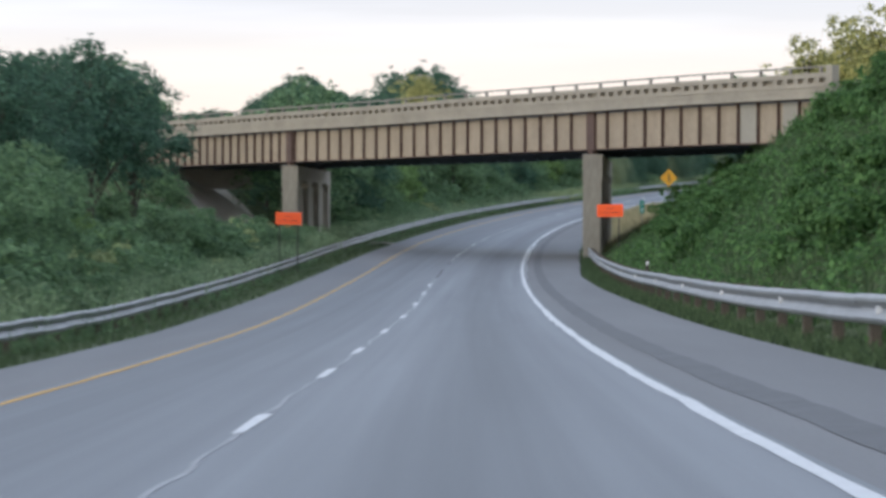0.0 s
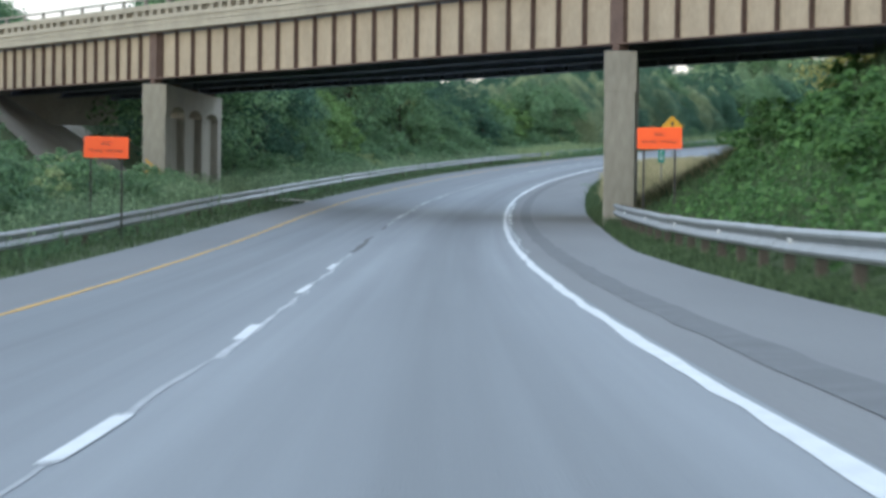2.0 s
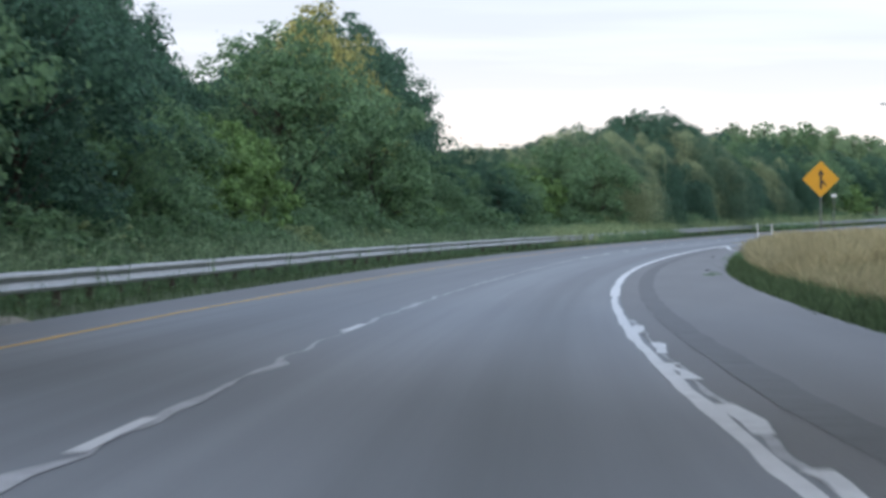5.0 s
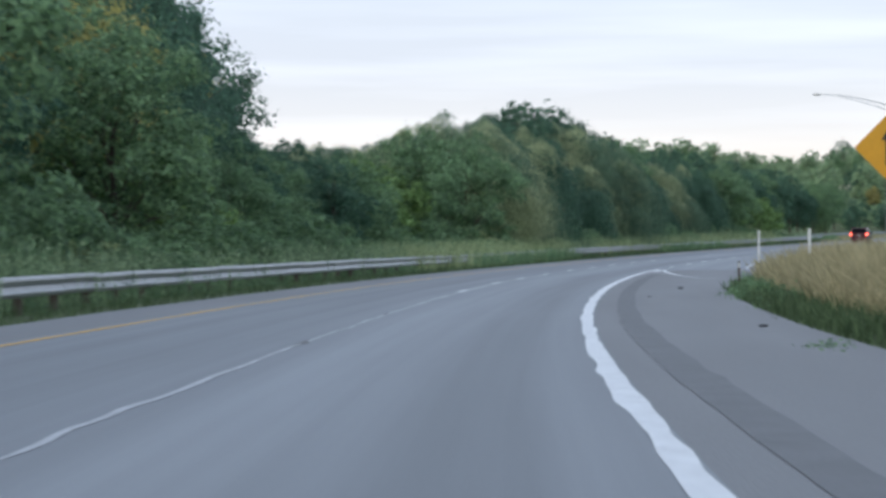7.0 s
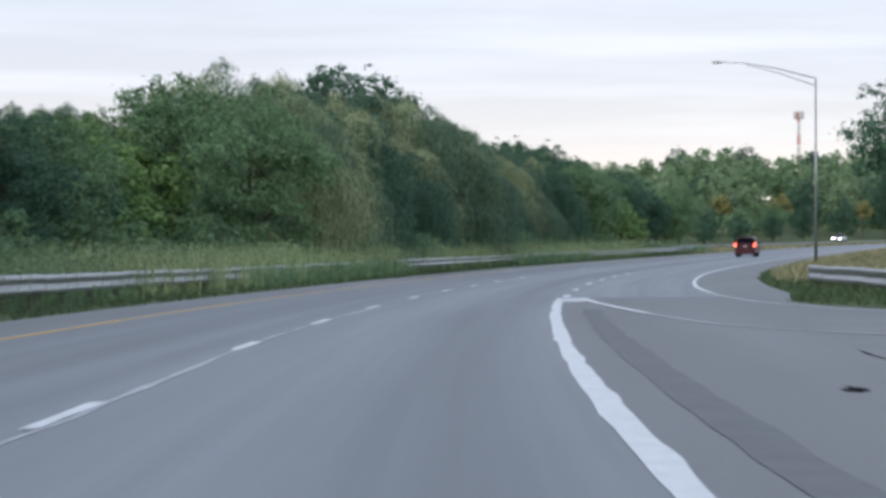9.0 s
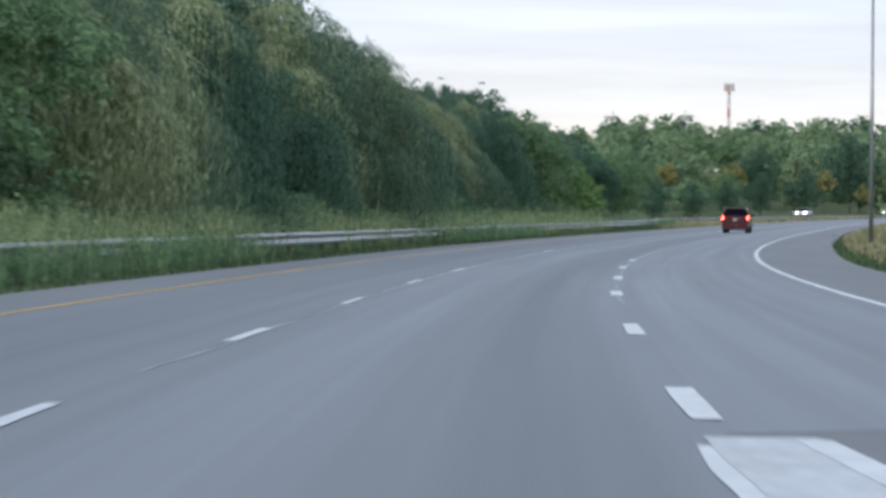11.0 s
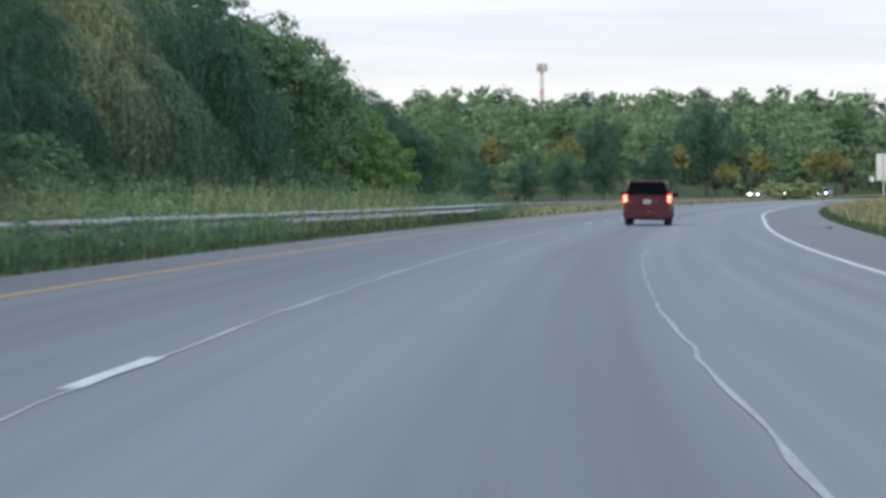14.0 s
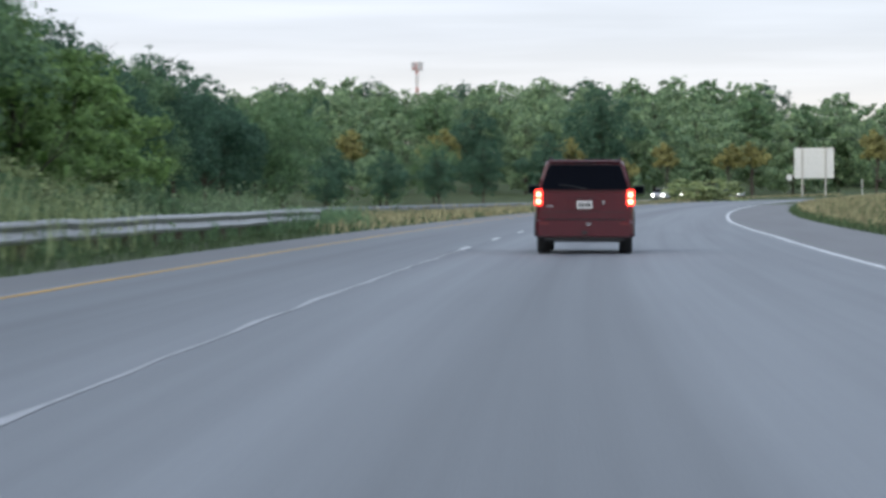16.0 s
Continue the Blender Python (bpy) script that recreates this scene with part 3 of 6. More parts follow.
painted_path("gore_line", [(333.4, 1.72), (327, 2.05), (320, 2.55), (313.6, 3.05)], 0.20, M_WHITE, "broad white gore stripe of the joining ramp", 0.011)
painted("gore_fill", 327.5, 333.6, lambda s: np.interp(s, [327.5, 333.6], [1.50, 1.44]), 0.62, M_GORE, "worn white paint between the gore stripes", ragged=0.03, dz=0.0085, seed=150)
painted_path("ramp_line", [(313.6, 3.05), (308, 3.6), (305, 4.0), (301, 5.05), (296, 7.4), (286, 11), (262, 19)], 0.14, M_WORN, "worn white edge line of the ramp")
painted_path("ramp_line", [(346, 5.45), (340, 5.55), (333, 5.9), (328, 6.15), (321, 7.2), (312, 9.6), (300, 13)], 0.14, M_WORN, "worn white edge line of the ramp")


# --- guardrails ---
def w_profile(tall):
    """The W-beam's cross-section: (out from the post, height) round its thickness."""
    face = [(0.0, 0.155), (0.035, 0.150), (0.075, 0.115), (0.08, 0.085), (0.045, 0.045), (0.01, 0.02), (0.0, 0.0), (0.01, -0.02), (0.045, -0.045), (0.08, -0.085), (0.075, -0.115), (0.035, -0.150), (0.0, -0.155)]
    face = [(x, z * tall / 0.31) for x, z in face]
    back = [(x - 0.012, z) for x, z in face]
    return face + back[::-1]


def guardrail(label, s0, s1, lat, height, out, tall=0.34, step=3.81, tabs=0.0):
    """A steel W-beam on wooden posts. out: +1 where its face looks right."""
    ob = thing("guardrail", Matrix.Identity(4), label, "guardrail", "guardrails along the road")
    prof = w_profile(tall)
    cuts = np.arange(s0, s1, step)
    for a in cuts:
        b = min(a + step + 0.12, s1)
        ss = np.linspace(a, b, 5)
        la = lat(ss)
        v = []
        sag = rng.uniform(-0.012, 0.012)
        for s, l0 in zip(ss, la):
            for px_, pz_ in prof:
                v.append(on_road(s, l0 + out * (px_ + (0.004 if int((a - s0) / step) % 2 else 0.0)), height - tall / 2 + pz_ + sag))
        n = len(prof)
        f = [(i * n + k, i * n + (k + 1) % n, (i + 1) * n + (k + 1) % n, (i + 1) * n + k) for i in range(4) for k in range(n)]
        f += [tuple(range(n))[::-1], tuple(range(4 * n, 5 * n))]
        link_mesh("beam", v, f, M_RAIL, ob, smooth=False)
        m = road_frame(a + 0.06, float(lat(np.array([a]))[0]) - out * 0.20, 0)
        zg = gz(m.translation.x, m.translation.y) - m.translation.z
        p = part("post", box(-0.08, 0.08, -0.09, 0.09, zg - 0.25, height - 0.02, 0.012), M_POST, ob)
        p.matrix_local = m
        if tabs and (a - s0) % tabs < step:
            p = part("reflector", box(-0.03, 0.03, -0.05, 0.05, height - tall / 2 - 0.05, height - tall / 2 + 0.05, 0.004), M_WHITE, ob, "small white reflector tab")
            p.matrix_local = road_frame(a + 1.9, float(lat(np.array([a + 1.9]))[0]) + out * 0.035, 0)
        p2 = part("block", box(-0.105, 0.105, -0.075, 0.075, height - tall - 0.02, height - 0.01, 0.01), M_POST, ob)
        p2.matrix_local = m @ pose(out * 0.09, 0, 0)
    return ob


def rail_left(s):
    return np.interp(s, [-100, 0, 120, 580], [-10.2, -10.2, -10.1, -9.98])


def rail_right(s):
    return np.interp(s, [-100, 0, 60, 120, 160], [4.95, 4.95, 4.98, 5.05, 5.1])


guardrail("weathered galvanised steel guardrail on wooden posts, overgrown with weeds", -40, 579.5, rail_left, 0.72, 1, 0.42)
guardrail("galvanised steel guardrail on posts below the embankment", -40, 130, rail_right, 0.76, -1, 0.38, tabs=11.43)
guardrail("short pale steel guardrail in the grass beside the ramp", 300, 354, lambda s: np.interp(s, [300, 308, 316, 321, 354], [16.0, 13.6, 11.7, 10.4, 9.0]), 0.80, -1, 0.5)


# --- the overpass ---
def bridge_frame():
    # x along the bridge towards the embankment, y across it, away from the start
    m = Matrix(((BR_D[0], BR_N[0], 0, BR0[0]), (BR_D[1], BR_N[1], 0, BR0[1]), (0, 0, 1, 0), (0, 0, 0, 1)))
    return m


BW = 8.65             # from the near girder to the far one
B0, B1 = -66.5, 22.6  # the girders' ends along the bridge
PIERS = (0.0, -39.7)
GH = 2.06             # depth of the girders


def deck_low(b, y=0.0):
    """Height of the girders' bottom; the deck falls across its width."""
    return -0.024 * y + float(np.interp(b, [-67, -40, -25, -15, 0, 10, 23], [1.40, 1.94, 2.19, 2.44, 2.715, 2.92, 3.10]))


def level(b):
    return 0.0


def slab(name, b0, b1, y0, y1, z0, z1, mat, parent, label="", step=3.0, up=level, low=None):
    """A beam that follows the bridge's line; z0, z1 over the girders' bottom, plus the bow of the deck."""
    n = max(1, round((b1 - b0) / step))
    low = low or up
    v, f = [], []
    for i in range(n + 1):
        b = b0 + (b1 - b0) * i / n
        z = deck_low(b, (y0 + y1) / 2)
        lo, hi = z + z0 + low(b), z + z1 + up(b)
        v += [(b, y0, lo), (b, y1, lo), (b, y1, hi), (b, y0, hi)]
    for i in range(n):
        a = 4 * i
        f += [(a, a + 4, a + 5, a + 1), (a + 1, a + 5, a + 6, a + 2), (a + 2, a + 6, a + 7, a + 3), (a + 3, a + 7, a + 4, a)]
    f += [(0, 1, 2, 3), (4 * n + 3, 4 * n + 2, 4 * n + 1, 4 * n)]
    return link_mesh(name, v, f, mat, parent, label)


def build_bridge():
    br = thing("overpass", bridge_frame(), "tan steel girder overpass with a concrete parapet", "bridge")
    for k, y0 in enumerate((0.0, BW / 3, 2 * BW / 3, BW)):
        # near girder keeps its tan; the rest take the shade-toned steel
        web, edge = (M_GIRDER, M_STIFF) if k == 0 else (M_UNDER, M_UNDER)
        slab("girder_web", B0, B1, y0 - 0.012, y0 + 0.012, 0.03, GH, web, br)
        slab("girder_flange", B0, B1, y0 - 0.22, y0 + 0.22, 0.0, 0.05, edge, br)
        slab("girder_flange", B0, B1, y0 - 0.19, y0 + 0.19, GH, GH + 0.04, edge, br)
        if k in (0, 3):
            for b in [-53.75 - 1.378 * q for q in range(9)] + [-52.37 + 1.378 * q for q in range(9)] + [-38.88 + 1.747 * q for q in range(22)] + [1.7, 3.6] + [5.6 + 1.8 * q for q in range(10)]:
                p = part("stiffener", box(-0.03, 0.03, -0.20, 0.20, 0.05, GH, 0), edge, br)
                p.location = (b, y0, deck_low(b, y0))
        for bb in PIERS:
            shift = bb - 1.567 * y0
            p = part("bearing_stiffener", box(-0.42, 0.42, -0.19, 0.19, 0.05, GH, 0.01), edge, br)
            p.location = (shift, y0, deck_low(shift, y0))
            p = part("bearing", box(-0.22, 0.22, -0.2, 0.2, -0.22, 0.0, 0.015), M_STIFF, br)
            p.location = (shift, y0, deck_low(shift, y0))
    for x0, x1 in ((14.62, 16.44), (18.4, 19.9)):
        xm = (x0 + x1) / 2
        p = part("repaired_panel", box(x0 - xm + 0.05, x1 - xm - 0.05, -0.03, -0.016, 0.06, GH - 0.02, 0), M_PATCHED, br, "pale primer-coloured repair panel on the girder")
        p.location = (xm, 0, deck_low(xm))
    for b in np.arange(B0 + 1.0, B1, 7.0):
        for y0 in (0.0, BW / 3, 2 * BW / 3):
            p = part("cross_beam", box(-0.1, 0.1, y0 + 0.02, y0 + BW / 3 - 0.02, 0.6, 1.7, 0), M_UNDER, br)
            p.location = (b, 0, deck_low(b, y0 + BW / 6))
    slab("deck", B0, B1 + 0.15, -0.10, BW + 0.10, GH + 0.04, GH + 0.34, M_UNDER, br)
    for y0, y1 in ((-0.50, -0.10), (BW + 0.10, BW + 0.50)):
        out = -1 if y0 < 0 else 1
        slab("fascia", B0 - 0.4, B1 + 0.15, y0, y1, GH + 0.045, GH + 0.34, M_CONCRETE, br)
        slab("fascia", B0 - 0.4, B1 + 0.15, y0 - 0.03 if out < 0 else y0, y1 if out < 0 else y1 + 0.03, GH + 0.34, GH + 0.57, M_CONCRETE, br)
        slab("ledge", B0 - 0.4, B1 + 0.15, y0 - 0.09 if out < 0 else y0, y1 if out < 0 else y1 + 0.09, GH + 0.57, GH + 0.65, M_CONCRETE, br)
        ya, yb = (-0.42, -0.16) if out < 0 else (BW + 0.16, BW + 0.42)
        slab("parapet_base", B0 - 0.4, B1 + 0.15, ya, yb, GH + 0.65, GH + 0.78, M_CONCRETE, br)
        slab("parapet_cap", B0 - 0.4, B1 + 0.15, ya - 0.03, yb + 0.03, GH + 1.02, GH + 1.27, M_CONCRETE, br)
        # added panel closes the openings so that they look dark
        slab("added_dark_backing", B0 - 0.4, B1 + 0.15, *((yb, yb + 0.05) if out < 0 else (ya - 0.05, ya)), GH + 0.66, GH + 1.26, M_PIER, br)
        b = B0 - 0.2
        k = 0
        while b < B1 + 0.1:
            p = part("baluster", box(-0.17, 0.17, ya, yb, 0.78, 1.02, 0), M_CONCRETE, br)
            p.location = (b, 0, deck_low(b, (ya + yb) / 2) + GH)
            k += 1
            b += 1.3 if k % 9 == 0 else 0.90
        b = B0 + 0.2
        while b < B1 + 0.1:
            p = part("rail_post", box(-0.07, 0.07, (ya + yb) / 2 - 0.08, (ya + yb) / 2 + 0.06, 1.27, 1.52, 0.01), M_HANDRAIL, br)
            p.location = (b, 0, deck_low(b, (ya + yb) / 2) + GH)
            b += 2.6
        slab("hand_rail", B0 - 0.4, B1 + 0.15, (ya + yb) / 2 - 0.06, (ya + yb) / 2 + 0.06, GH + 1.52, GH + 1.60, M_HANDRAIL, br)
    for b0 in PIERS:
        build_pier(br, b0)
    for b0, b1 in ((B1 + 0.7, B1 + 2.4), (B0 - 2.0, B0 - 0.45)):
        z = deck_low((b0 + b1) / 2)
        part("abutment", box(b0, b1, -0.6, BW + 0.6, z - 1.6, z + GH, 0.03), M_CONCRETE, br)
    part("end_post", box(B1 + 0.16, B1 + 0.68, -0.52, -0.06, deck_low(B1) + 0.2, deck_low(B1) + GH + 1.62, 0.03), M_CONCRETE, br)
    return br


def build_pier(br, b0):
    """A row of four columns along the road, with a deep cap and round-headed bays between them."""
    # x across the row, y along it, away from the start
    fr = Matrix(((0.538, -0.843, 0, b0), (0.843, 0.538, 0, 0), (0, 0, 1, 0), (0, 0, 0, 1)))
    ends = [bridge_frame() @ fr @ Vector((0, y, 0)) for y in (0, 8, 16)]
    low = min(gz(q.x, q.y) for q in ends) - 0.4
    tops = [deck_low(b0 - 0.843 * y, 0.538 * y) - 0.22 for y in (0, 16.1)]

    def top(y):
        return tops[0] + (tops[1] - tops[0]) * y / 16.1

    cols = [(-0.55, 0.85), (4.9, 5.9), (10.1, 11.1), (15.4, 16.6)]
    half = 0.52
    drop = 1.35
    for y0, y1 in cols:
        ob = part("column", box(-half, half, y0, y1, low, top((y0 + y1) / 2) - drop + 0.1, 0.04), M_PIER, br)
        ob.matrix_local = fr
    bm = bmesh.new()
    outline = [(cols[0][0] - 0.02, top(0)), (cols[0][0] - 0.02, top(0) - drop)]
    for (a0, a1), (c0, c1) in zip(cols, cols[1:]):
        cap = top((a1 + c0) / 2) - drop
        outline.append((a1, cap))
        r = (c0 - a1) / 2
        for i in range(1, 10):
            t = math.pi * i / 10
            outline.append(((a1 + c0) / 2 - r * math.cos(t), cap + 0.45 * math.sin(t)))
        outline.append((c0, cap))
    outline += [(cols[-1][1] + 0.02, top(16.1) - drop), (cols[-1][1] + 0.02, top(16.1))]
    vs = [[bm.verts.new((x, y, z)) for y, z in outline] for x in (-half - 0.02, half + 0.02)]
    n = len(outline)
    bm.faces.new(vs[0][::-1])
    bm.faces.new(vs[1])
    for i in range(n):
        bm.faces.new((vs[0][i], vs[0][(i + 1) % n], vs[1][(i + 1) % n], vs[1][i]))
    bmesh.ops.recalc_face_normals(bm, faces=bm.faces)
    part("cap_beam", bm, M_PIER, br).matrix_local = fr
    part("infill_wall", box(-0.16, 0.16, 0.6, 15.6, low, top(16.1) - drop + 0.3, 0), M_PIER, br).matrix_local = fr
    if b0 < -10:
        for k in range(5):
            p = part("warning_stripe", box(-0.5, 0.5, -0.575, -0.553, -0.055, 0.055, 0), M_YELLOW, br, "faded yellow diagonal warning stripe")
            p.matrix_local = fr @ pose(0, 0, low + 1.6 + 0.24 * k, 0, 38, 0)


build_bridge()


def slope_paving():
    # concrete slabs on the bank under the far end of the bridge
    bb, nn = np.meshgrid(np.linspace(-74, -43, 16), np.linspace(-1.5, BW + 1.5, 9))
    x = BR0[0] + bb * BR_D[0] + nn * BR_N[0]
    y = BR0[1] + bb * BR_D[1] + nn * BR_N[1]
    z = ground_z(x.ravel(), y.ravel()).reshape(x.shape) + 0.10
    v = np.stack([x, y, z], -1)
    i = np.arange(v.shape[0] * v.shape[1]).reshape(v.shape[:2])
    f = np.stack([i[:-1, :-1], i[:-1, 1:], i[1:, 1:], i[1:, :-1]], -1).reshape(-1, 4)
    ob = link_mesh("slope_paving", v.reshape(-1, 3), f, M_CONCRETE)
    tagged(ob, "grey concrete slope paving under the overpass", "slope paving", kind="structure")


slope_paving()


# --- trees ---
def leaf_quads(r, centres, normals, size, droop=0.0):
    """One bent-looking rhombus per centre, turned at random about its normal."""
    n = len(centres)
    rnd = r.normal(0, 1, (n, 3))
    nrm = normals + 0.30 * rnd
    nrm /= np.linalg.norm(nrm, axis=1, keepdims=True) + 1e-9
    a = np.cross(nrm, r.normal(0, 1, (n, 3)))
    a /= np.linalg.norm(a, axis=1, keepdims=True) + 1e-9
    b = np.cross(nrm, a)
    sz = size * r.uniform(0.6, 1.35, n)[:, None]
    wide = r.uniform(0.45, 0.8, n)[:, None]
    p0, p1 = centres - a * sz, centres + a * sz
    q0, q1 = centres - b * sz * wide + nrm * sz * 0.18, centres + b * sz * wide + nrm * sz * 0.18
    return np.stack([p0, q0, p1, q1], 1)


def crown_points(r, lobes, n, shell=0.72):
    """Leaf places on rounded clumps that sit over uneven lobes (cx, cy, cz, rx, ry, rz): full above, thin below."""
    lobes = np.asarray(lobes, float)
    area = lobes[:, 3] * lobes[:, 5]
    m = max(14, n // 42)
    pick = r.choice(len(lobes), size=m, p=area / area.sum())
    d = r.normal(0, 1, (m, 3))
    d[:, 2] = np.where(d[:, 2] < -0.45, -d[:, 2] * 0.6, d[:, 2])
    d /= np.linalg.norm(d, axis=1, keepdims=True)
    rad = r.uniform(shell, 1.06, m)[:, None] * (1 + 0.13 * r.normal(0, 1, m))[:, None]
    cl = lobes[pick, :3] + d * lobes[pick, 3:] * rad
    size = lobes[pick, 3:].mean(1) * r.uniform(0.13, 0.38, m)
    weight = size ** 1.6
    k = r.choice(m, size=n, p=weight / weight.sum())
    e = r.normal(0, 1, (n, 3)) + 0.5 * d[k] + np.array([0, 0, 0.35])
    e /= np.linalg.norm(e, axis=1, keepdims=True)
    out = np.abs(r.normal(0, 0.30, n))
    far = np.where(r.uniform(0, 1, n) < 0.22, 1 + 1.3 * out, 1 - out)
    pts = cl[k] + e * (size[k] * far)[:, None] * np.array([1.05, 1.05, 0.72])
    return pts, e + 0.35 * d[k]


def trunk_mesh(r, height, spread, lobes, thick):
    bm = bmesh.new()
    lean = Vector((r.normal(0, 0.03), r.normal(0, 0.03), 0)) * height
    pts = [Vector((0, 0, -0.6)), Vector((0, 0, 0.25)), lean * 0.3 + Vector((0, 0, height * 0.3)), lean * 0.7 + Vector((0, 0, height * 0.55)), lean + Vector((0, 0, height * 0.86))]
    tube(bm, pts, [thick * 1.5, thick, thick * 0.75, thick * 0.5, thick * 0.12], 8)
    for lb in lobes:
        c = Vector(lb[:3])
        t = min(0.85, max(0.25, (c.z - spread * 0.5) / height))
        base = lean * t + Vector((0, 0, height * t * 0.8))
        mid = base.lerp(c, 0.55) + Vector((r.normal(0, 0.2), r.normal(0, 0.2), 0.12 * height * 0.2))
        tube(bm, [base, mid, c], [thick * 0.38, thick * 0.24, thick * 0.05], 5, caps=False)
        for _ in range(2):
            e = c + Vector((r.normal(0, 1) * lb[3] * 0.6, r.normal(0, 1) * lb[4] * 0.6, abs(r.normal(0, 1)) * lb[5] * 0.6))
            tube(bm, [mid, mid.lerp(e, 0.6) + Vector((0, 0, 0.2)), e], [thick * 0.18, thick * 0.10, thick * 0.03], 4, caps=False)
    return bm


def make_tree(name, label, seed, height, radius, leaves, size, mat, low=0.18, lobes_n=9, thick=None, category="tree", spire=0.0):
    """A broadleaf tree at the origin, as trunk and crown."""
    r = np.random.default_rng(seed)
    lobes = []
    for k in range(lobes_n):
        u = (k + 0.5) / lobes_n
        z = height * (low + 0.12 + (0.90 - low - 0.12) * u)
        w = radius * (1 - spire * u) * math.sqrt(max(0.12, 1 - abs(2 * u - 0.85) ** 2.2 * 0.75))
        ang = k * 2.4 + r.uniform(-0.4, 0.4)
        off = w * r.uniform(0.30, 0.62)
        rr = w * r.uniform(0.42, 0.62)
        lobes.append((off * math.cos(ang), off * math.sin(ang), z, rr, rr, rr * r.uniform(0.7, 1.0)))
    lobes.append((0, 0, height * 0.88, radius * 0.34 * (1 - spire * 0.5), radius * 0.34 * (1 - spire * 0.5), height * 0.11))
    t = thing(name, Matrix.Identity(4), label, category)
    part("trunk", trunk_mesh(r, height, radius, lobes, thick or height * 0.016), M_BARK, t, smooth=True)
    pts, nrm = crown_points(r, lobes, leaves)
    quads_mesh("crown", leaf_quads(r, pts, nrm, size), mat, t)
    return t


def make_willow(name, label, seed, height, radius, mounds, per, mat, wide=(0.02, 0.05), young=0.20):
    """A weeping willow: overlapping mounds, each a cascade of hanging tresses of narrow leaves. young: share of mounds
    coloured pale as if lit, more of them higher up.
    """
    r = np.random.default_rng(seed)
    t = thing(name, Matrix.Identity(4), label, "tree")
    k = np.arange(mounds) + 0.5
    u = 1 - k / mounds
    ang = k * 2.39996 + r.normal(0, 0.3, mounds)
    far = radius * np.sqrt(np.clip(1 - u ** 2.2, 0, 1)) * r.uniform(0.72, 1.0, mounds)
    size = radius * r.uniform(0.19, 0.36, mounds) * (0.85 + 0.3 * (1 - u))
    top = np.stack([far * np.cos(ang), far * np.sin(ang), height * (0.34 + 0.62 * u) + r.normal(0, 0.03 * height, mounds)], 1)
    lobes = [(*(top[i] * np.array([0.8, 0.8, 0.9])), 0.6, 0.6, 0.5) for i in range(0, mounds, max(1, mounds // 14))]
    part("trunk", trunk_mesh(r, height * 0.88, radius, lobes, height * 0.028), M_BARK, t, smooth=True)
    share = size ** 1.7
    n = mounds * per
    pick = r.choice(mounds, size=n, p=share / share.sum())
    # strands spring from the mound's top, arch outwards and hang
    a = r.uniform(0, 2 * math.pi, n)
    d = np.stack([np.cos(a), np.sin(a)], 1) + 0.55 * np.stack([np.cos(ang), np.sin(ang)], 1)[pick]
    d /= np.linalg.norm(d, axis=1, keepdims=True)
    reach = size[pick] * np.sqrt(r.uniform(0.02, 1, n)) * (1 + 0.12 * r.normal(0, 1, n))
    fall = size[pick] * r.uniform(0.5, 1.7, n) * (0.5 + 0.7 * reach / size[pick])
    fall = np.minimum(fall, top[pick, 2] - 0.3)
    # upper mounds are more often pale: light put into the leaf colour
    pale = r.uniform(0, 1, mounds) < young + 0.35 * u
    quads = [[], []]
    seg = 8
    sway = r.normal(0, 0.16, (n, 2))
    lift = size[pick] * 0.30 * r.normal(1, 0.4, n)
    for i in range(seg):
        v = (i + r.uniform(0, 1, n)) / seg
        arch = np.minimum(1, v * 2.6)
        c = top[pick].copy()
        c[:, :2] += d * (reach * np.sqrt(arch))[:, None] + sway * v[:, None]
        c[:, 2] += lift * (1 - arch ** 2) * (1 - (reach / size[pick]) ** 2) - 0.35 * reach * arch ** 2 - fall * np.clip(v - 0.22, 0, 1) / 0.78
        lean = (1 - arch) * 1.2
        ax = np.stack([d[:, 0] * lean + r.normal(0, 0.28, n), d[:, 1] * lean + r.normal(0, 0.28, n), -np.ones(n) * (0.35 + 0.65 * arch)], 1)
        ax /= np.linalg.norm(ax, axis=1, keepdims=True)
        face = np.concatenate([d, (0.9 - 0.5 * v)[:, None]], 1) + 0.25 * r.normal(0, 1, (n, 3))
        b = np.cross(ax, face)
        b /= np.linalg.norm(b, axis=1, keepdims=True) + 1e-9
        L = (np.maximum(fall, 0.8) / seg * r.uniform(0.5, 0.95, n))[:, None]
        W = r.uniform(*wide, n)[:, None]
        q = np.stack([c - ax * L * 0.6, c - b * W, c + ax * L * 0.6, c + b * W], 1)
        quads[0].append(q[~pale[pick]])
        quads[1].append(q[pale[pick]])
    quads_mesh("crown", np.concatenate(quads[0]), mat, t)
    quads_mesh("crown", np.concatenate(quads[1]), M_WILLOW_LIT, t, "tresses coloured pale as if lit, mostly on upper mounds")
    return t


def stand(tree, x, y, turn, scale=1.0, squash=1.0, first=False, sink=0.1):
    """Set a tree, or a copy of it, on the ground."""
    m = pose(x, y, gz(x, y) - sink, 0, 0, turn)
    if first:
        tree.matrix_world = m
        tree.scale = (scale, scale, scale * squash)
        return tree
    c = copy_thing(tree, m)
    c.scale = (scale, scale, scale * squash)
    return c


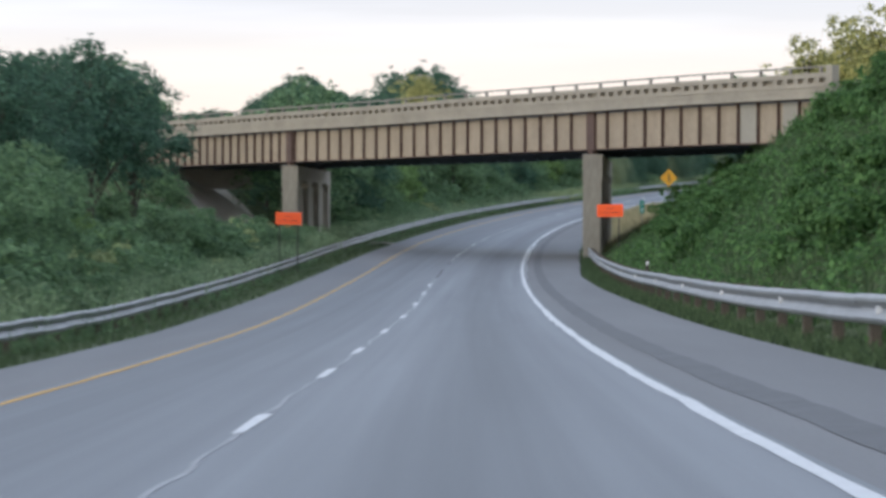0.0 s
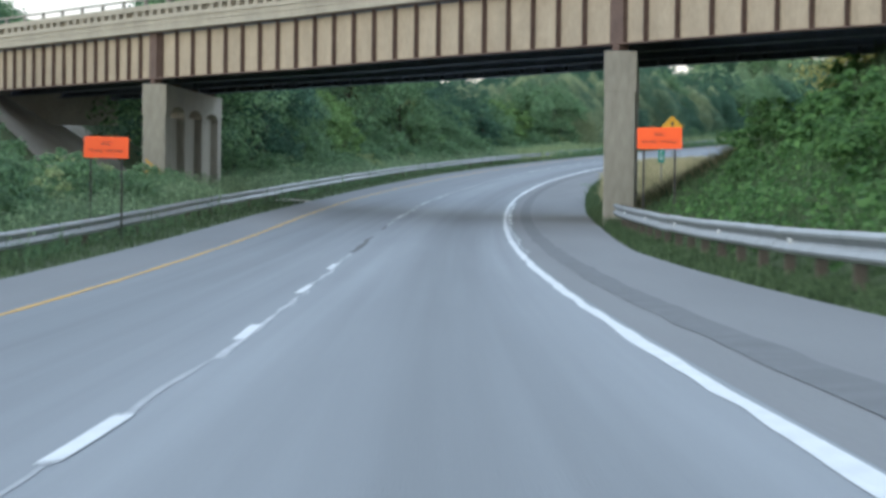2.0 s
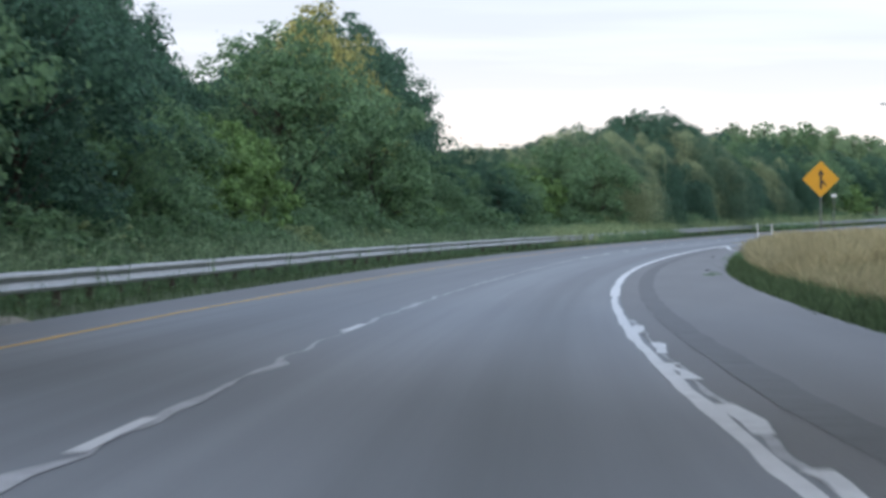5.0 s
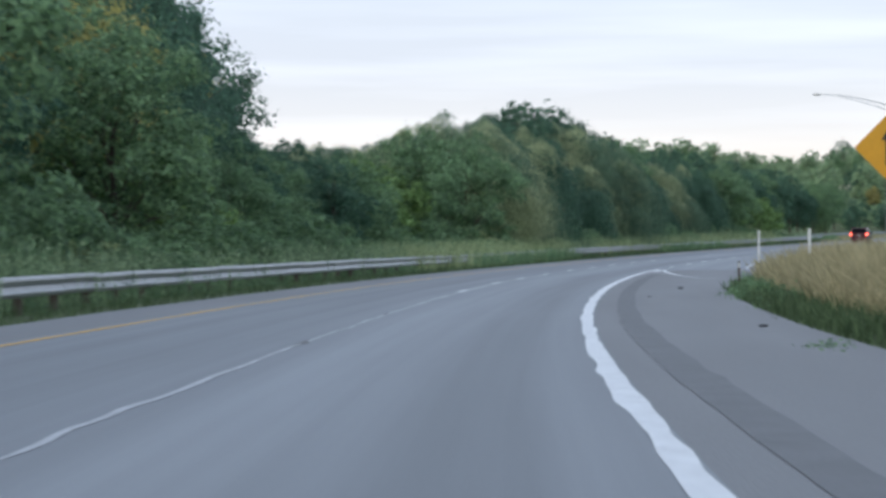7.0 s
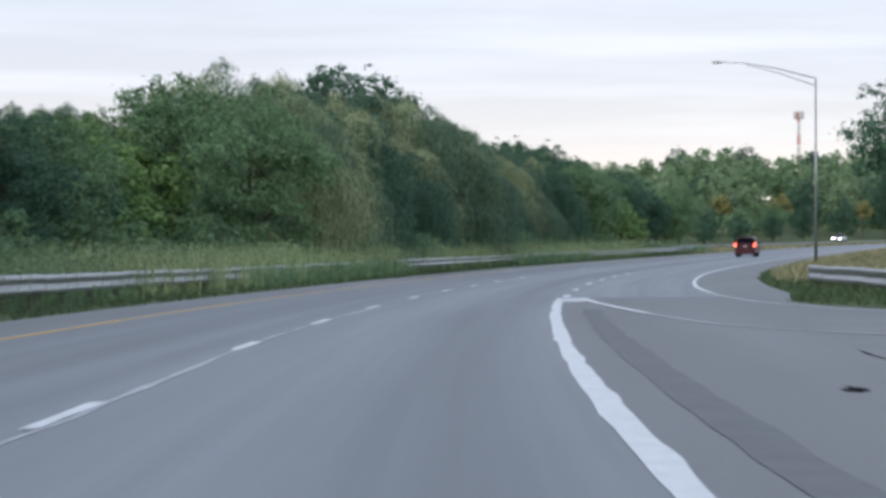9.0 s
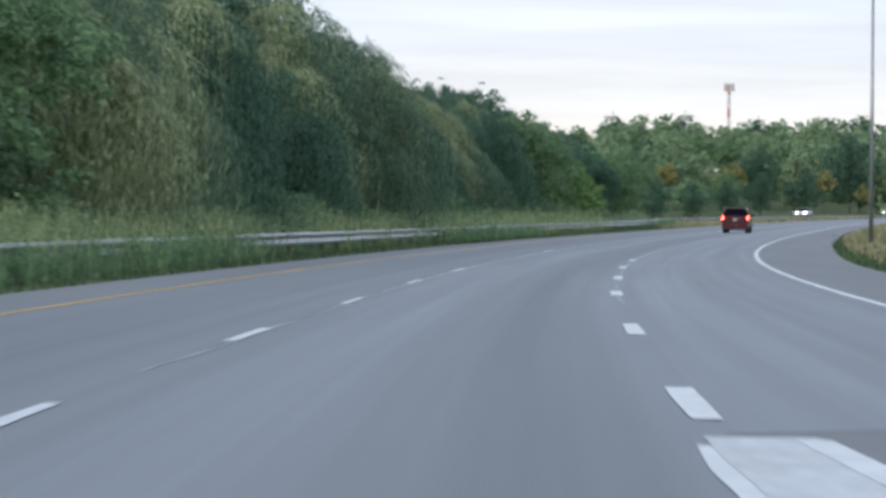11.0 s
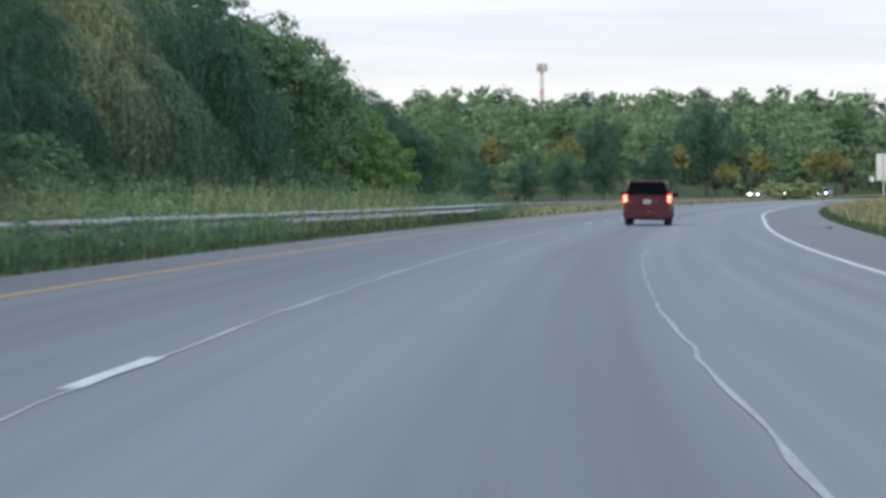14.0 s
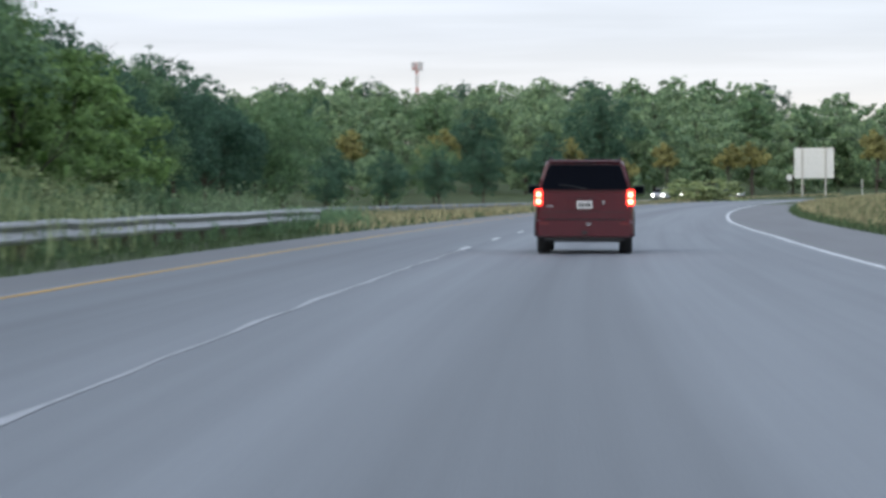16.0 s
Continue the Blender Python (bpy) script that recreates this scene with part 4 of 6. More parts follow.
T_OAK = make_tree("oak_tree", "tall dark green broadleaf tree in the roadside wood", 1, 13, 4.4, 20000, 0.112, M_LEAF_DARK, low=0.06, lobes_n=15)
T_MAPLE = make_tree("maple_tree", "full green broadleaf tree in the roadside wood", 2, 10, 4.0, 17000, 0.105, M_LEAF, low=0.02, lobes_n=14)
T_ASH = make_tree("ash_tree", "dense green tree with a lumpy crown", 12, 11, 3.9, 17000, 0.108, M_LEAF_DARK, low=0.03, lobes_n=12)
T_POPLAR = make_tree("poplar_tree", "very tall tree above the wood, sunlight put into its golden-green leaves", 3, 17.5, 5.4, 24000, 0.145, M_POPLAR, low=0.05, lobes_n=22, spire=0.0)
T_LIGHT = make_tree("young_tree", "young yellow-green tree in front of the wood", 4, 6.5, 2.6, 8500, 0.11, M_LEAF_LIGHT, low=0.0, lobes_n=10)
T_BUSH = make_tree("bush", "rounded green bush at the wood's edge", 5, 2.6, 1.9, 7000, 0.072, M_LEAF, low=-0.2, lobes_n=8, category="bush")
T_PALE = make_tree("pale_bush", "rounded pale green bush among the weeds", 15, 2.0, 1.5, 4200, 0.075, M_WEED, low=-0.2, lobes_n=7, category="bush")
T_GOLD = make_tree("sun_tinted_tree", "tree with sunlight put into its golden yellow leaves", 6, 8, 2.1, 5000, 0.14, M_GOLD, low=0.42, lobes_n=9)
T_WILLOW = make_willow("willow_tree", "large weeping willow with hanging grey-green tresses", 7, 10.5, 6.4, 52, 290, M_WILLOW_SHADE, (0.014, 0.038))
# a dark-leaved copy of the willow stands in for deep shade
T_WILLOW_B = make_willow("willow_tree", "weeping willow with long hanging tresses, shade put into its dark leaves", 17, 9.5, 5.0, 38, 280, M_LEAF_DARK, (0.014, 0.038), -0.15)
T_SCRUB = make_tree("scrub", "low bright green scrub on the embankment", 25, 1.9, 1.7, 4200, 0.085, M_VINE, low=-0.3, lobes_n=8, category="bush")
T_OPEN = make_tree("old_tree", "tall loose-crowned tree with bare limbs showing", 8, 11.5, 3.6, 9500, 0.105, M_LEAF_DARK, low=0.30, lobes_n=11, thick=0.2)
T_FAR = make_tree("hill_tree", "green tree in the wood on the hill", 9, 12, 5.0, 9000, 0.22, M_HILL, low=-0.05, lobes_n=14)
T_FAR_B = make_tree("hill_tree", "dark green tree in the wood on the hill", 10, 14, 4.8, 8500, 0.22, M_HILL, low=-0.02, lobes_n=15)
T_FAR_C = make_tree("hill_tree", "tall sparse pine-like tree on the hilltop", 11, 15, 4.2, 6000, 0.19, M_LEAF, low=0.25, lobes_n=12)


def rel(s, lat):
    p = on_road(s, lat)
    return float(p[0]), float(p[1])


# the wood's upper edge: standpoint, bearings, slopes
SKY = (
    ((-11.1, -26.4, 2.43), [13.3, 13.9, 14.4, 15.1, 15.9, 16.5, 16.96, 18.05, 18.49, 19.26, 19.91, 20.35, 20.63, 21.67, 22.44, 22.66, 24.3, 28.23, 28.66], [0.0330, 0.0330, 0.0345, 0.0400, 0.0330, 0.0180, 0.0142, 0.0152, 0.0238, 0.0286, 0.0239, 0.0181, 0.0335, 0.0389, 0.0316, 0.022, 0.024, 0.0278, 0.0411]),
    ((43.7, 103.6, -2.02), [17.49, 17.81, 18.58, 19.34, 20.99, 21.86, 22.3, 22.52, 24.06, 25.16, 26.26, 27.24, 27.46, 28.44, 30.07, 30.39, 31.34], [0.0754, 0.0506, 0.0449, 0.0584, 0.068, 0.0614, 0.0374, 0.024, 0.0249, 0.0297, 0.0351, 0.0383, 0.0316, 0.0331, 0.0343, 0.0286, 0.0285]),
    ((83.8, 189.2, -2.59), [20.85, 20.87, 20.89, 21.05, 21.32, 22.03, 23.13, 23.68, 24.23, 25.22, 26.1, 26.98, 27.86, 28.51, 29.39, 30.59, 31.25, 32.33, 32.88, 34.69], [0.096, 0.073, 0.0501, 0.0492, 0.0396, 0.0424, 0.0385, 0.0443, 0.049, 0.0499, 0.0541, 0.054, 0.0497, 0.04, 0.0418, 0.0416, 0.0329, 0.0299, 0.0346, 0.0362]),
    ((98.2, 217.4, -2.58), [19.94, 21.34, 21.56, 22.32, 23.52, 25.38, 26.92, 28.01, 28.56, 30.6, 31.31, 31.86, 32.51, 33.06, 34.15, 37.05], [0.059, 0.0554, 0.0459, 0.0469, 0.0584, 0.0623, 0.0646, 0.0575, 0.044, 0.0443, 0.0347, 0.0362, 0.0313, 0.0361, 0.0379, 0.0366]),
    ((137.3, 285.7, -2.32), [27.8, 28.47, 29.13, 29.58, 31.01, 31.78, 32.0, 32.55, 33.43, 33.54, 35.07, 35.73, 36.49, 39.06], [0.0888, 0.0621, 0.0607, 0.0517, 0.051, 0.0472, 0.0415, 0.0425, 0.034, 0.0398, 0.0415, 0.0362, 0.0404, 0.0411]),
    ((171.7, 338.9, -1.98), [27.51, 27.72, 29.03, 30.13, 31.44, 31.66, 32.1, 32.54, 33.42, 33.64, 34.74, 36.93, 42.02], [0.0882, 0.0653, 0.0759, 0.0731, 0.0684, 0.0559, 0.0579, 0.0502, 0.0416, 0.0425, 0.0454, 0.0433, 0.0428]),
    ((190.1, 365.2, -1.75), [30.9, 31.78, 32.22, 32.77, 33.43, 33.65, 35.19, 36.18, 38.8, 42.79], [0.0813, 0.0622, 0.0526, 0.0469, 0.0412, 0.0431, 0.046, 0.0422, 0.044, 0.0443]),
    ((229.2, 417.0, -1.16), [28.09, 29.06, 29.81, 31.12, 31.55, 32.42, 33.3, 35.05, 36.15, 37.14, 39.56, 43.05, 43.48, 44.35, 45.19], [0.0747, 0.0748, 0.0615, 0.0635, 0.0559, 0.0501, 0.0486, 0.05, 0.0452, 0.0489, 0.0477, 0.0482, 0.0405, 0.0435, 0.0411]),
)


def wood_top(x, y):
    """How high the wood may grow at a place, for its upper edge as it shows from the road."""
    top = 99.0
    for k, ((ex, ey, ez), bearing, slope) in enumerate(SKY):
        a, d = math.degrees(math.atan2(x - ex, y - ey)), math.hypot(x - ex, y - ey)
        if bearing[0] - 0.7 <= a <= bearing[-1] and d > (165 if k == 0 and a > 17 else 28):
            w = math.degrees(1.3 / d)
            top = min(top, ez + 1.12 * d * float(np.interp([a - w, a, a + w], bearing, slope).min()))
    return top


def along(x, y):
    """Distance along the road and lateral place of a world place."""
    j = int(np.hypot(AL_P[:, 0] - x, AL_P[:, 1] - y).argmin())
    return float(AL_S[j]), float((x - AL_P[j, 0]) * math.cos(AL_H[j]) - (y - AL_P[j, 1]) * math.sin(AL_H[j]))


HIGH = {T_FAR.name: 13.2, T_FAR_B.name: 15.2, T_FAR_C.name: 15.5, T_OAK.name: 13.6, T_MAPLE.name: 10.6, T_ASH.name: 11.7, T_LIGHT.name: 6.9, T_POPLAR.name: 18.2, T_OPEN.name: 12.2, T_WILLOW.name: 10.9, T_WILLOW_B.name: 9.9, T_GOLD.name: 8.5}


def plant():
    r = random.Random(21)
    used = set()
    taken = []

    def put(t, x, y, sc=1.0, sq=1.0, turn=None):
        first = t.name not in used
        used.add(t.name)
        taken.append((x, y))
        stand(t, x, y, r.uniform(0, 360) if turn is None else turn, sc, sq, first)

    def grow(t, x, y, most, least=0.3):
        """A tree as high as its kind and the wood's upper edge allow."""
        room = wood_top(x, y) - gz(x, y)
        if room < 2.4:
            put(T_BUSH, x, y, max(0.4, room / 2.8))
            return
        put(t, x, y, max(least, min(most, room / HIGH[t.name])), r.uniform(0.95, 1.05))

    def by_bridge(x, y, margin):
        b = (x - BR0[0]) * BR_D[0] + (y - BR0[1]) * BR_D[1]
        n = (x - BR0[0]) * BR_N[0] + (y - BR0[1]) * BR_N[1]
        return -margin < n < BW + margin and b > -100

    # trees that stand out along the wood
    for x, y, t, top in ((26.3, 111.9, T_OPEN, 8.2), (30.4, 118.8, T_OPEN, 7.4), (22.3, 107.0, T_OPEN, 7.2), (18.7, 99.8, T_OAK, 7.3), (119.7, 308.4, T_POPLAR, 12.5), (124.3, 312.9, T_POPLAR, 11.6), (98.8, 259.5, T_LIGHT, 2.1), (94.1, 163.4, T_POPLAR, 11.3), (99.3, 166.8, T_POPLAR, 13.0), (96.5, 157.1, T_POPLAR, 13.4), (201.7, 354.5, T_OPEN, 7.9), (63.3, 186.5, T_MAPLE, 8.8), (64.0, 193.8, T_ASH, 8.0), (110.0, 281.3, T_POPLAR, 11.3), (335.6, 594.5, T_OAK, 11.8), (341.8, 601.3, T_ASH, 11.6), (332.9, 592.6, T_MAPLE, 11.2), (348.5, 607.7, T_ASH, 11.0), (352.8, 612.1, T_OAK, 9.8), (318.0, 577.0, T_OAK, 12.5), (322.6, 581.3, T_OAK, 11.5), (313.5, 572.6, T_MAPLE, 11.9), (327.0, 585.7, T_ASH, 10.8), (360.0, 618.2, T_MAPLE, 10.4), (366.7, 624.5, T_MAPLE, 10.8), (355.5, 614.0, T_OAK, 8.3)):
        put(t, x, y, (0.9 if t is T_LIGHT else 1.06) * (top - gz(x, y)) / HIGH[t.name])
    for s, lat, t, most in ((398, -18, T_WILLOW, 1.2), (409, -19, T_WILLOW, 1.3), (421, -18, T_WILLOW_B, 1.2), (414, -27, T_WILLOW, 1.35), (430, -22, T_WILLOW_B, 1.2), (440, -17, T_WILLOW_B, 1.0), (453, -18, T_WILLOW, 1.15), (466, -17, T_WILLOW_B, 1.2), (478, -20, T_WILLOW_B, 1.2), (490, -18, T_WILLOW_B, 1.1), (503, -19, T_WILLOW, 1.1), (516, -18, T_WILLOW_B, 1.1), (530, -20, T_WILLOW_B, 1.0), (470, -27, T_WILLOW_B, 1.3), (500, -27, T_WILLOW_B, 1.2)):
        grow(t, *rel(s, lat), most)
    big = list(taken)
    # the wood along the left side
    s = 40.0
    while s < 575:
        for k, base in enumerate((-16.5, -21, -27, -34, -42, -52, -64)):
            x, y = rel(s + r.uniform(-3, 3), base + r.uniform(-1.6, 1.6))
            if by_bridge(x, y, 5.0) or any(math.hypot(x - q, y - w) < 4.5 for q, w in big):
                continue
            n = (x - BR0[0]) * BR_N[0] + (y - BR0[1]) * BR_N[1]
            if n < 0 and (n > -7 or s > 128 or r.random() < 0.3):
                continue
            if 385 < s < 530 and k == 0:
                continue
            t = r.choice((T_WILLOW, T_WILLOW_B)) if 1 <= k <= 2 and 378 < s < 440 else r.choice((T_FAR, T_OAK, T_ASH)) if k > 4 else r.choice((T_OAK, T_MAPLE, T_ASH, T_OAK)) if k else r.choice((T_MAPLE, T_ASH, T_MAPLE, T_LIGHT))
            grow(t, x, y, r.uniform(0.85, 1.35) if n > 0 else r.uniform(0.45, 0.75))
        s += 7.5
    # dense low growth inside the wood and along its edge
    for row, step, lo, hi in ((-13.6, 4.0, 0.5, 1.0), (-15.0, 5.0, 0.8, 1.4), (-19, 8.0, 1.2, 1.8), (-24, 9.0, 1.3, 1.9), (-31, 11.0, 1.4, 2.0)):
        s = 30.0
        while s < 572:
            x, y = rel(s + r.uniform(-1.5, 1.5), row + r.uniform(-0.8, 0.8))
            if not by_bridge(x, y, 3.0 if row > -14 else 9.0):
                put(r.choice((T_BUSH, T_BUSH, T_BUSH, T_PALE)) if row > -18 else T_BUSH, x, y, min(r.uniform(lo, hi), max(0.4, (wood_top(x, y) - gz(x, y)) / 2.8)))
            s += step
    # the nearer belt below the hill, then the wood on the hill beyond the curve
    for d, lift in ((250, 0.024), (275, 0.026), (300, 0.030), (330, 0.031), (365, 0.034), (400, 0.05), (440, 0.05), (480, 0.05), (525, 0.055), (575, 0.055), (635, 0.06), (700, 0.06)):
        a = 27.0
        while a < 60:
            dd = d + r.uniform(-9, 9)
            x, y = 229 + dd * math.sin(radians(a)), 417 + dd * math.cos(radians(a))
            a += math.degrees((6.5 if d < 390 else 8.5) / d) * r.uniform(0.75, 1.25)
            s, lat = along(x, y)
            if d < 600 and (lat > 16 and d < 380 or -13 < lat < 18 or (s > 585 and abs(lat - float(far_way(s))) < 9) or (lat < 0 and lat > float(far_way(s)))):
                continue
            room = min(wood_top(x, y), -1.16 + dd * lift * r.uniform(0.86, 1.06)) - gz(x, y)
            if room < 2.5:
                put(T_BUSH, x, y, max(0.6, room / 2.7))
                continue
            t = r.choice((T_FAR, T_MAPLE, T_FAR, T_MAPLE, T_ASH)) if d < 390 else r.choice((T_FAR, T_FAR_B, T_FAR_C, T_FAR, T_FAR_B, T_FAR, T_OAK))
            put(t, x, y, max(0.35, min(1.8, room / HIGH[t.name])), r.uniform(0.95, 1.05))
    # crowns with sunlight put into their golden colour, above the lower trees
    for a, e in ((39.04, 0.0355), (36.59, 0.0394), (34.85, 0.0389), (40.95, 0.0334), (42.18, 0.0328), (42.61, 0.0335), (40.15, 0.0277), (44.99, 0.0377)):
        d = r.uniform(386, 396)
        x, y = 229.25 + d * math.sin(radians(a)), 416.95 + d * math.cos(radians(a))
        put(T_GOLD, x, y, max(0.6, 0.92 * (-1.156 + d * e - gz(x, y)) / 8.5))
    put(T_PALE, 449.8, 664.2, 3.4, 0.42)
    # trees right of the road, far behind the field and the embankment
    for k in range(50):
        x, y = rel(r.uniform(60, 420), r.uniform(75, 120))
        grow(r.choice((T_MAPLE, T_ASH)), x, y, r.uniform(0.45, 0.7))
    for k in range(8):
        x, y = rel(r.uniform(150, 172), r.uniform(11.5, 17))
        put(T_SCRUB, x, y, r.uniform(0.4, 0.6))
    for k in range(44):
        x, y = rel(r.uniform(20, 128), r.uniform(7.5, 17))
        put(T_SCRUB, x, y, r.uniform(0.45, 0.95))


plant()


# --- grass, weeds and vines ---
def blades(r, x, y, z, height, width, lean=0.35):
    n = len(x)
    base = np.stack([x, y, z], 1)
    ang = r.uniform(0, math.tau, n)
    side = np.stack([np.cos(ang), np.sin(ang), np.zeros(n)], 1) * (width * r.uniform(0.6, 1.4, n))[:, None]
    lx, ly = r.normal(0, lean, n) * height, r.normal(0, lean, n) * height
    tip = base + np.stack([lx, ly, height], 1)
    mid = base + np.stack([lx * 0.35, ly * 0.35, height * 0.6], 1)
    low = np.stack([base - side, base + side, mid + side * 0.8, mid - side * 0.8], 1)
    high = np.stack([mid - side * 0.8, mid + side * 0.8, tip + side * 0.12, tip - side * 0.12], 1)
    return np.concatenate([low, high])


def scatter(r, n, s0, s1, lat0, lat1, power=1.0):
    s = r.uniform(s0, s1, n)
    u = r.uniform(0, 1, n) ** power
    a = lat0(s) if callable(lat0) else lat0
    b = lat1(s) if callable(lat1) else lat1
    p = on_road(s, a + (b - a) * u)
    return s, a + (b - a) * u, p[:, 0], p[:, 1], ground_z(p[:, 0], p[:, 1])


def clumps(r, x, y, spread):
    """Draw places together into tufts."""
    n = len(x)
    c = r.integers(0, max(1, n // 14), n)
    cx, cy = x[: max(1, n // 14)][c % max(1, n // 14)], y[: max(1, n // 14)][c % max(1, n // 14)]
    return cx + r.normal(0, spread, n), cy + r.normal(0, spread, n)


def grass(name, label, mat, seed, n, s0, s1, lat0, lat1, h0, h1, width, power=1.0, tuft=0.0, skip=None):
    r = np.random.default_rng(seed)
    s, lat, x, y, z = scatter(r, n, s0, s1, lat0, lat1, power)
    if tuft:
        x, y = clumps(r, x, y, tuft)
        z = ground_z(x, y)
    keep = np.ones(n, bool)
    if skip is not None:
        keep = ~skip(s, lat)
    q = blades(r, x[keep], y[keep], z[keep] - 0.03, r.uniform(h0, h1, keep.sum()), width)
    ob = quads_mesh(name, q, mat)
    return tagged(ob, label, "grass", kind="stuff")


def weeds(name, label, mat, seed, n, s0, s1, lat0, lat1, h0, h1, size, patches):
    """Leafy weeds in mounds of varying height."""
    r = np.random.default_rng(seed)
    s, lat, cx, cy, cz = scatter(r, patches, s0, s1, lat0, lat1)
    hh = r.uniform(h0, h1, patches)
    k = r.integers(0, patches, n)
    w = 0.20 + 0.34 * hh[k]
    u = r.uniform(0, 1, n) ** 0.8
    x, y = cx[k] + r.normal(0, 1, n) * w * (1 - 0.5 * u), cy[k] + r.normal(0, 1, n) * w * (1 - 0.5 * u)
    z = cz[k] + hh[k] * u * r.uniform(0.75, 1.05, n)
    nrm = np.stack([x - cx[k], y - cy[k], 0.5 * np.ones(n)], 1)
    nrm /= np.linalg.norm(nrm, axis=1, keepdims=True) + 1e-6
    q = leaf_quads(r, np.stack([x, y, z], 1), nrm, size)
    m = n // 3
    b = blades(r, x[:m], y[:m], cz[k][:m] - 0.05, hh[k][:m] * r.uniform(0.7, 1.15, m), 0.012, 0.18)
    ob = quads_mesh(name, np.concatenate([q, b]), mat)
    return tagged(ob, label, "weeds", kind="stuff")


def off_pave(s, lat):
    return in_ramp(s, lat) | (np.abs(lat - far_way(s)) < 3.9) & (s > 145)


weeds("roadside_weeds", "tall pale green weeds behind the guardrail", M_WEED_DULL, 31, 130000, -10, 578, lambda s: rail_left(s) - 0.6, lambda s: rail_left(s) - 4.0, 0.6, 1.7, 0.065, 1900)
weeds("rail_weeds", "green weeds growing through the guardrail", M_LEAF, 32, 22000, 0, 578, lambda s: rail_left(s) + 0.05, lambda s: rail_left(s) - 0.6, 0.15, 0.72, 0.045, 520)
weeds("tall_weeds", "tall pale weeds that hide the guardrail", M_WEED, 33, 30000, 330, 412, lambda s: rail_left(s) - 0.1, lambda s: rail_left(s) - 3.4, 0.9, 1.7, 0.045, 420)
weeds("rail_weeds", "dense green weeds in front of the guardrail", M_LEAF, 45, 15000, 352, 404, lambda s: rail_left(s) + 0.30, lambda s: rail_left(s) - 0.3, 0.4, 0.95, 0.045, 190)
weeds("rail_weeds", "dense green weeds in front of the guardrail", M_LEAF, 46, 12000, 455, 500, lambda s: rail_left(s) + 0.30, lambda s: rail_left(s) - 0.3, 0.4, 0.9, 0.045, 130)
weeds("rail_weeds", "green weeds at the guardrail end", M_LEAF, 47, 7000, 564, 596, lambda s: rail_left(s) + 0.25, lambda s: rail_left(s) - 1.2, 0.35, 0.9, 0.05, 70)
weeds("tall_weeds", "tall green weeds that hide the guardrail", M_WEED, 34, 34000, 425, 545, lambda s: rail_left(s) - 0.2, lambda s: rail_left(s) - 3.6, 0.8, 1.9, 0.05, 460)
grass("verge_grass", "rough green grass under the guardrail", M_GRASS, 35, 40000, -10, 580, lambda s: pave_left(s) - 0.02, lambda s: rail_left(s) - 3.0, 0.10, 0.32, 0.014)
grass("meadow_grass", "pale grass of the wide verge past the guardrail", M_TAN, 36, 26000, 570, 960, lambda s: pave_left(s) - 0.1, lambda s: far_way(s) + 4.0, 0.15, 0.5, 0.035, skip=off_pave)
grass("meadow_grass", "green grass of the wide verge past the guardrail", M_GRASS, 37, 24000, 570, 960, lambda s: pave_left(s) - 0.1, lambda s: far_way(s) + 4.0, 0.12, 0.4, 0.035, skip=off_pave)
grass("verge_grass", "short green grass between the shoulder and the guardrail", M_GRASS, 38, 30000, -5, 140, lambda s: pave_right(s) + 0.02, lambda s: rail_right(s) + 1.4, 0.08, 0.26, 0.013)
grass("field_grass", "green grass along the shoulder", M_GRASS, 39, 34000, 128, 280, lambda s: pave_right(s) + 0.02, lambda s: pave_right(s) + 3.2, 0.15, 0.48, 0.014, skip=off_pave)
grass("field_grass", "dry tan grass of the field beside the road", M_TAN, 40, 62000, 136, 280, lambda s: pave_right(s) + 0.9, lambda s: pave_right(s) + np.interp(s, [136, 170, 210], [5, 9, 15]), 0.35, 0.72, 0.016, power=1.4, skip=off_pave)
grass("far_field_grass", "dry pale grass beyond the ramp", M_TAN, 41, 38000, 362, 850, lambda s: pave_right(s) + 0.6, lambda s: pave_right(s) + 22, 0.2, 0.5, 0.03, power=1.3, skip=off_pave)
grass("far_field_grass", "green grass beyond the ramp", M_GRASS, 42, 52000, 318, 850, lambda s: pave_right(s) + 0.02, lambda s: pave_right(s) + 9, 0.15, 0.38, 0.022, power=1.3, skip=off_pave)
grass("field_grass", "tall dry tan grass at the field's corner", M_TAN, 48, 34000, 205, 277, lambda s: pave_right(s) + 0.9, lambda s: pave_right(s) + 8, 0.6, 1.05, 0.016, power=1.1, skip=off_pave)
weeds("ramp_weeds", "green weeds at the corner of the ramp", M_LEAF, 43, 6000, 252, 279, lambda s: pave_right(s) + 0.1, lambda s: pave_right(s) + 2.0, 0.2, 0.55, 0.05, 70)
weeds("shoulder_weed", "small green weed in the shoulder's crack", M_LEAF, 44, 900, 226.3, 228.3, 3.66, 4.1, 0.12, 0.32, 0.04, 9)


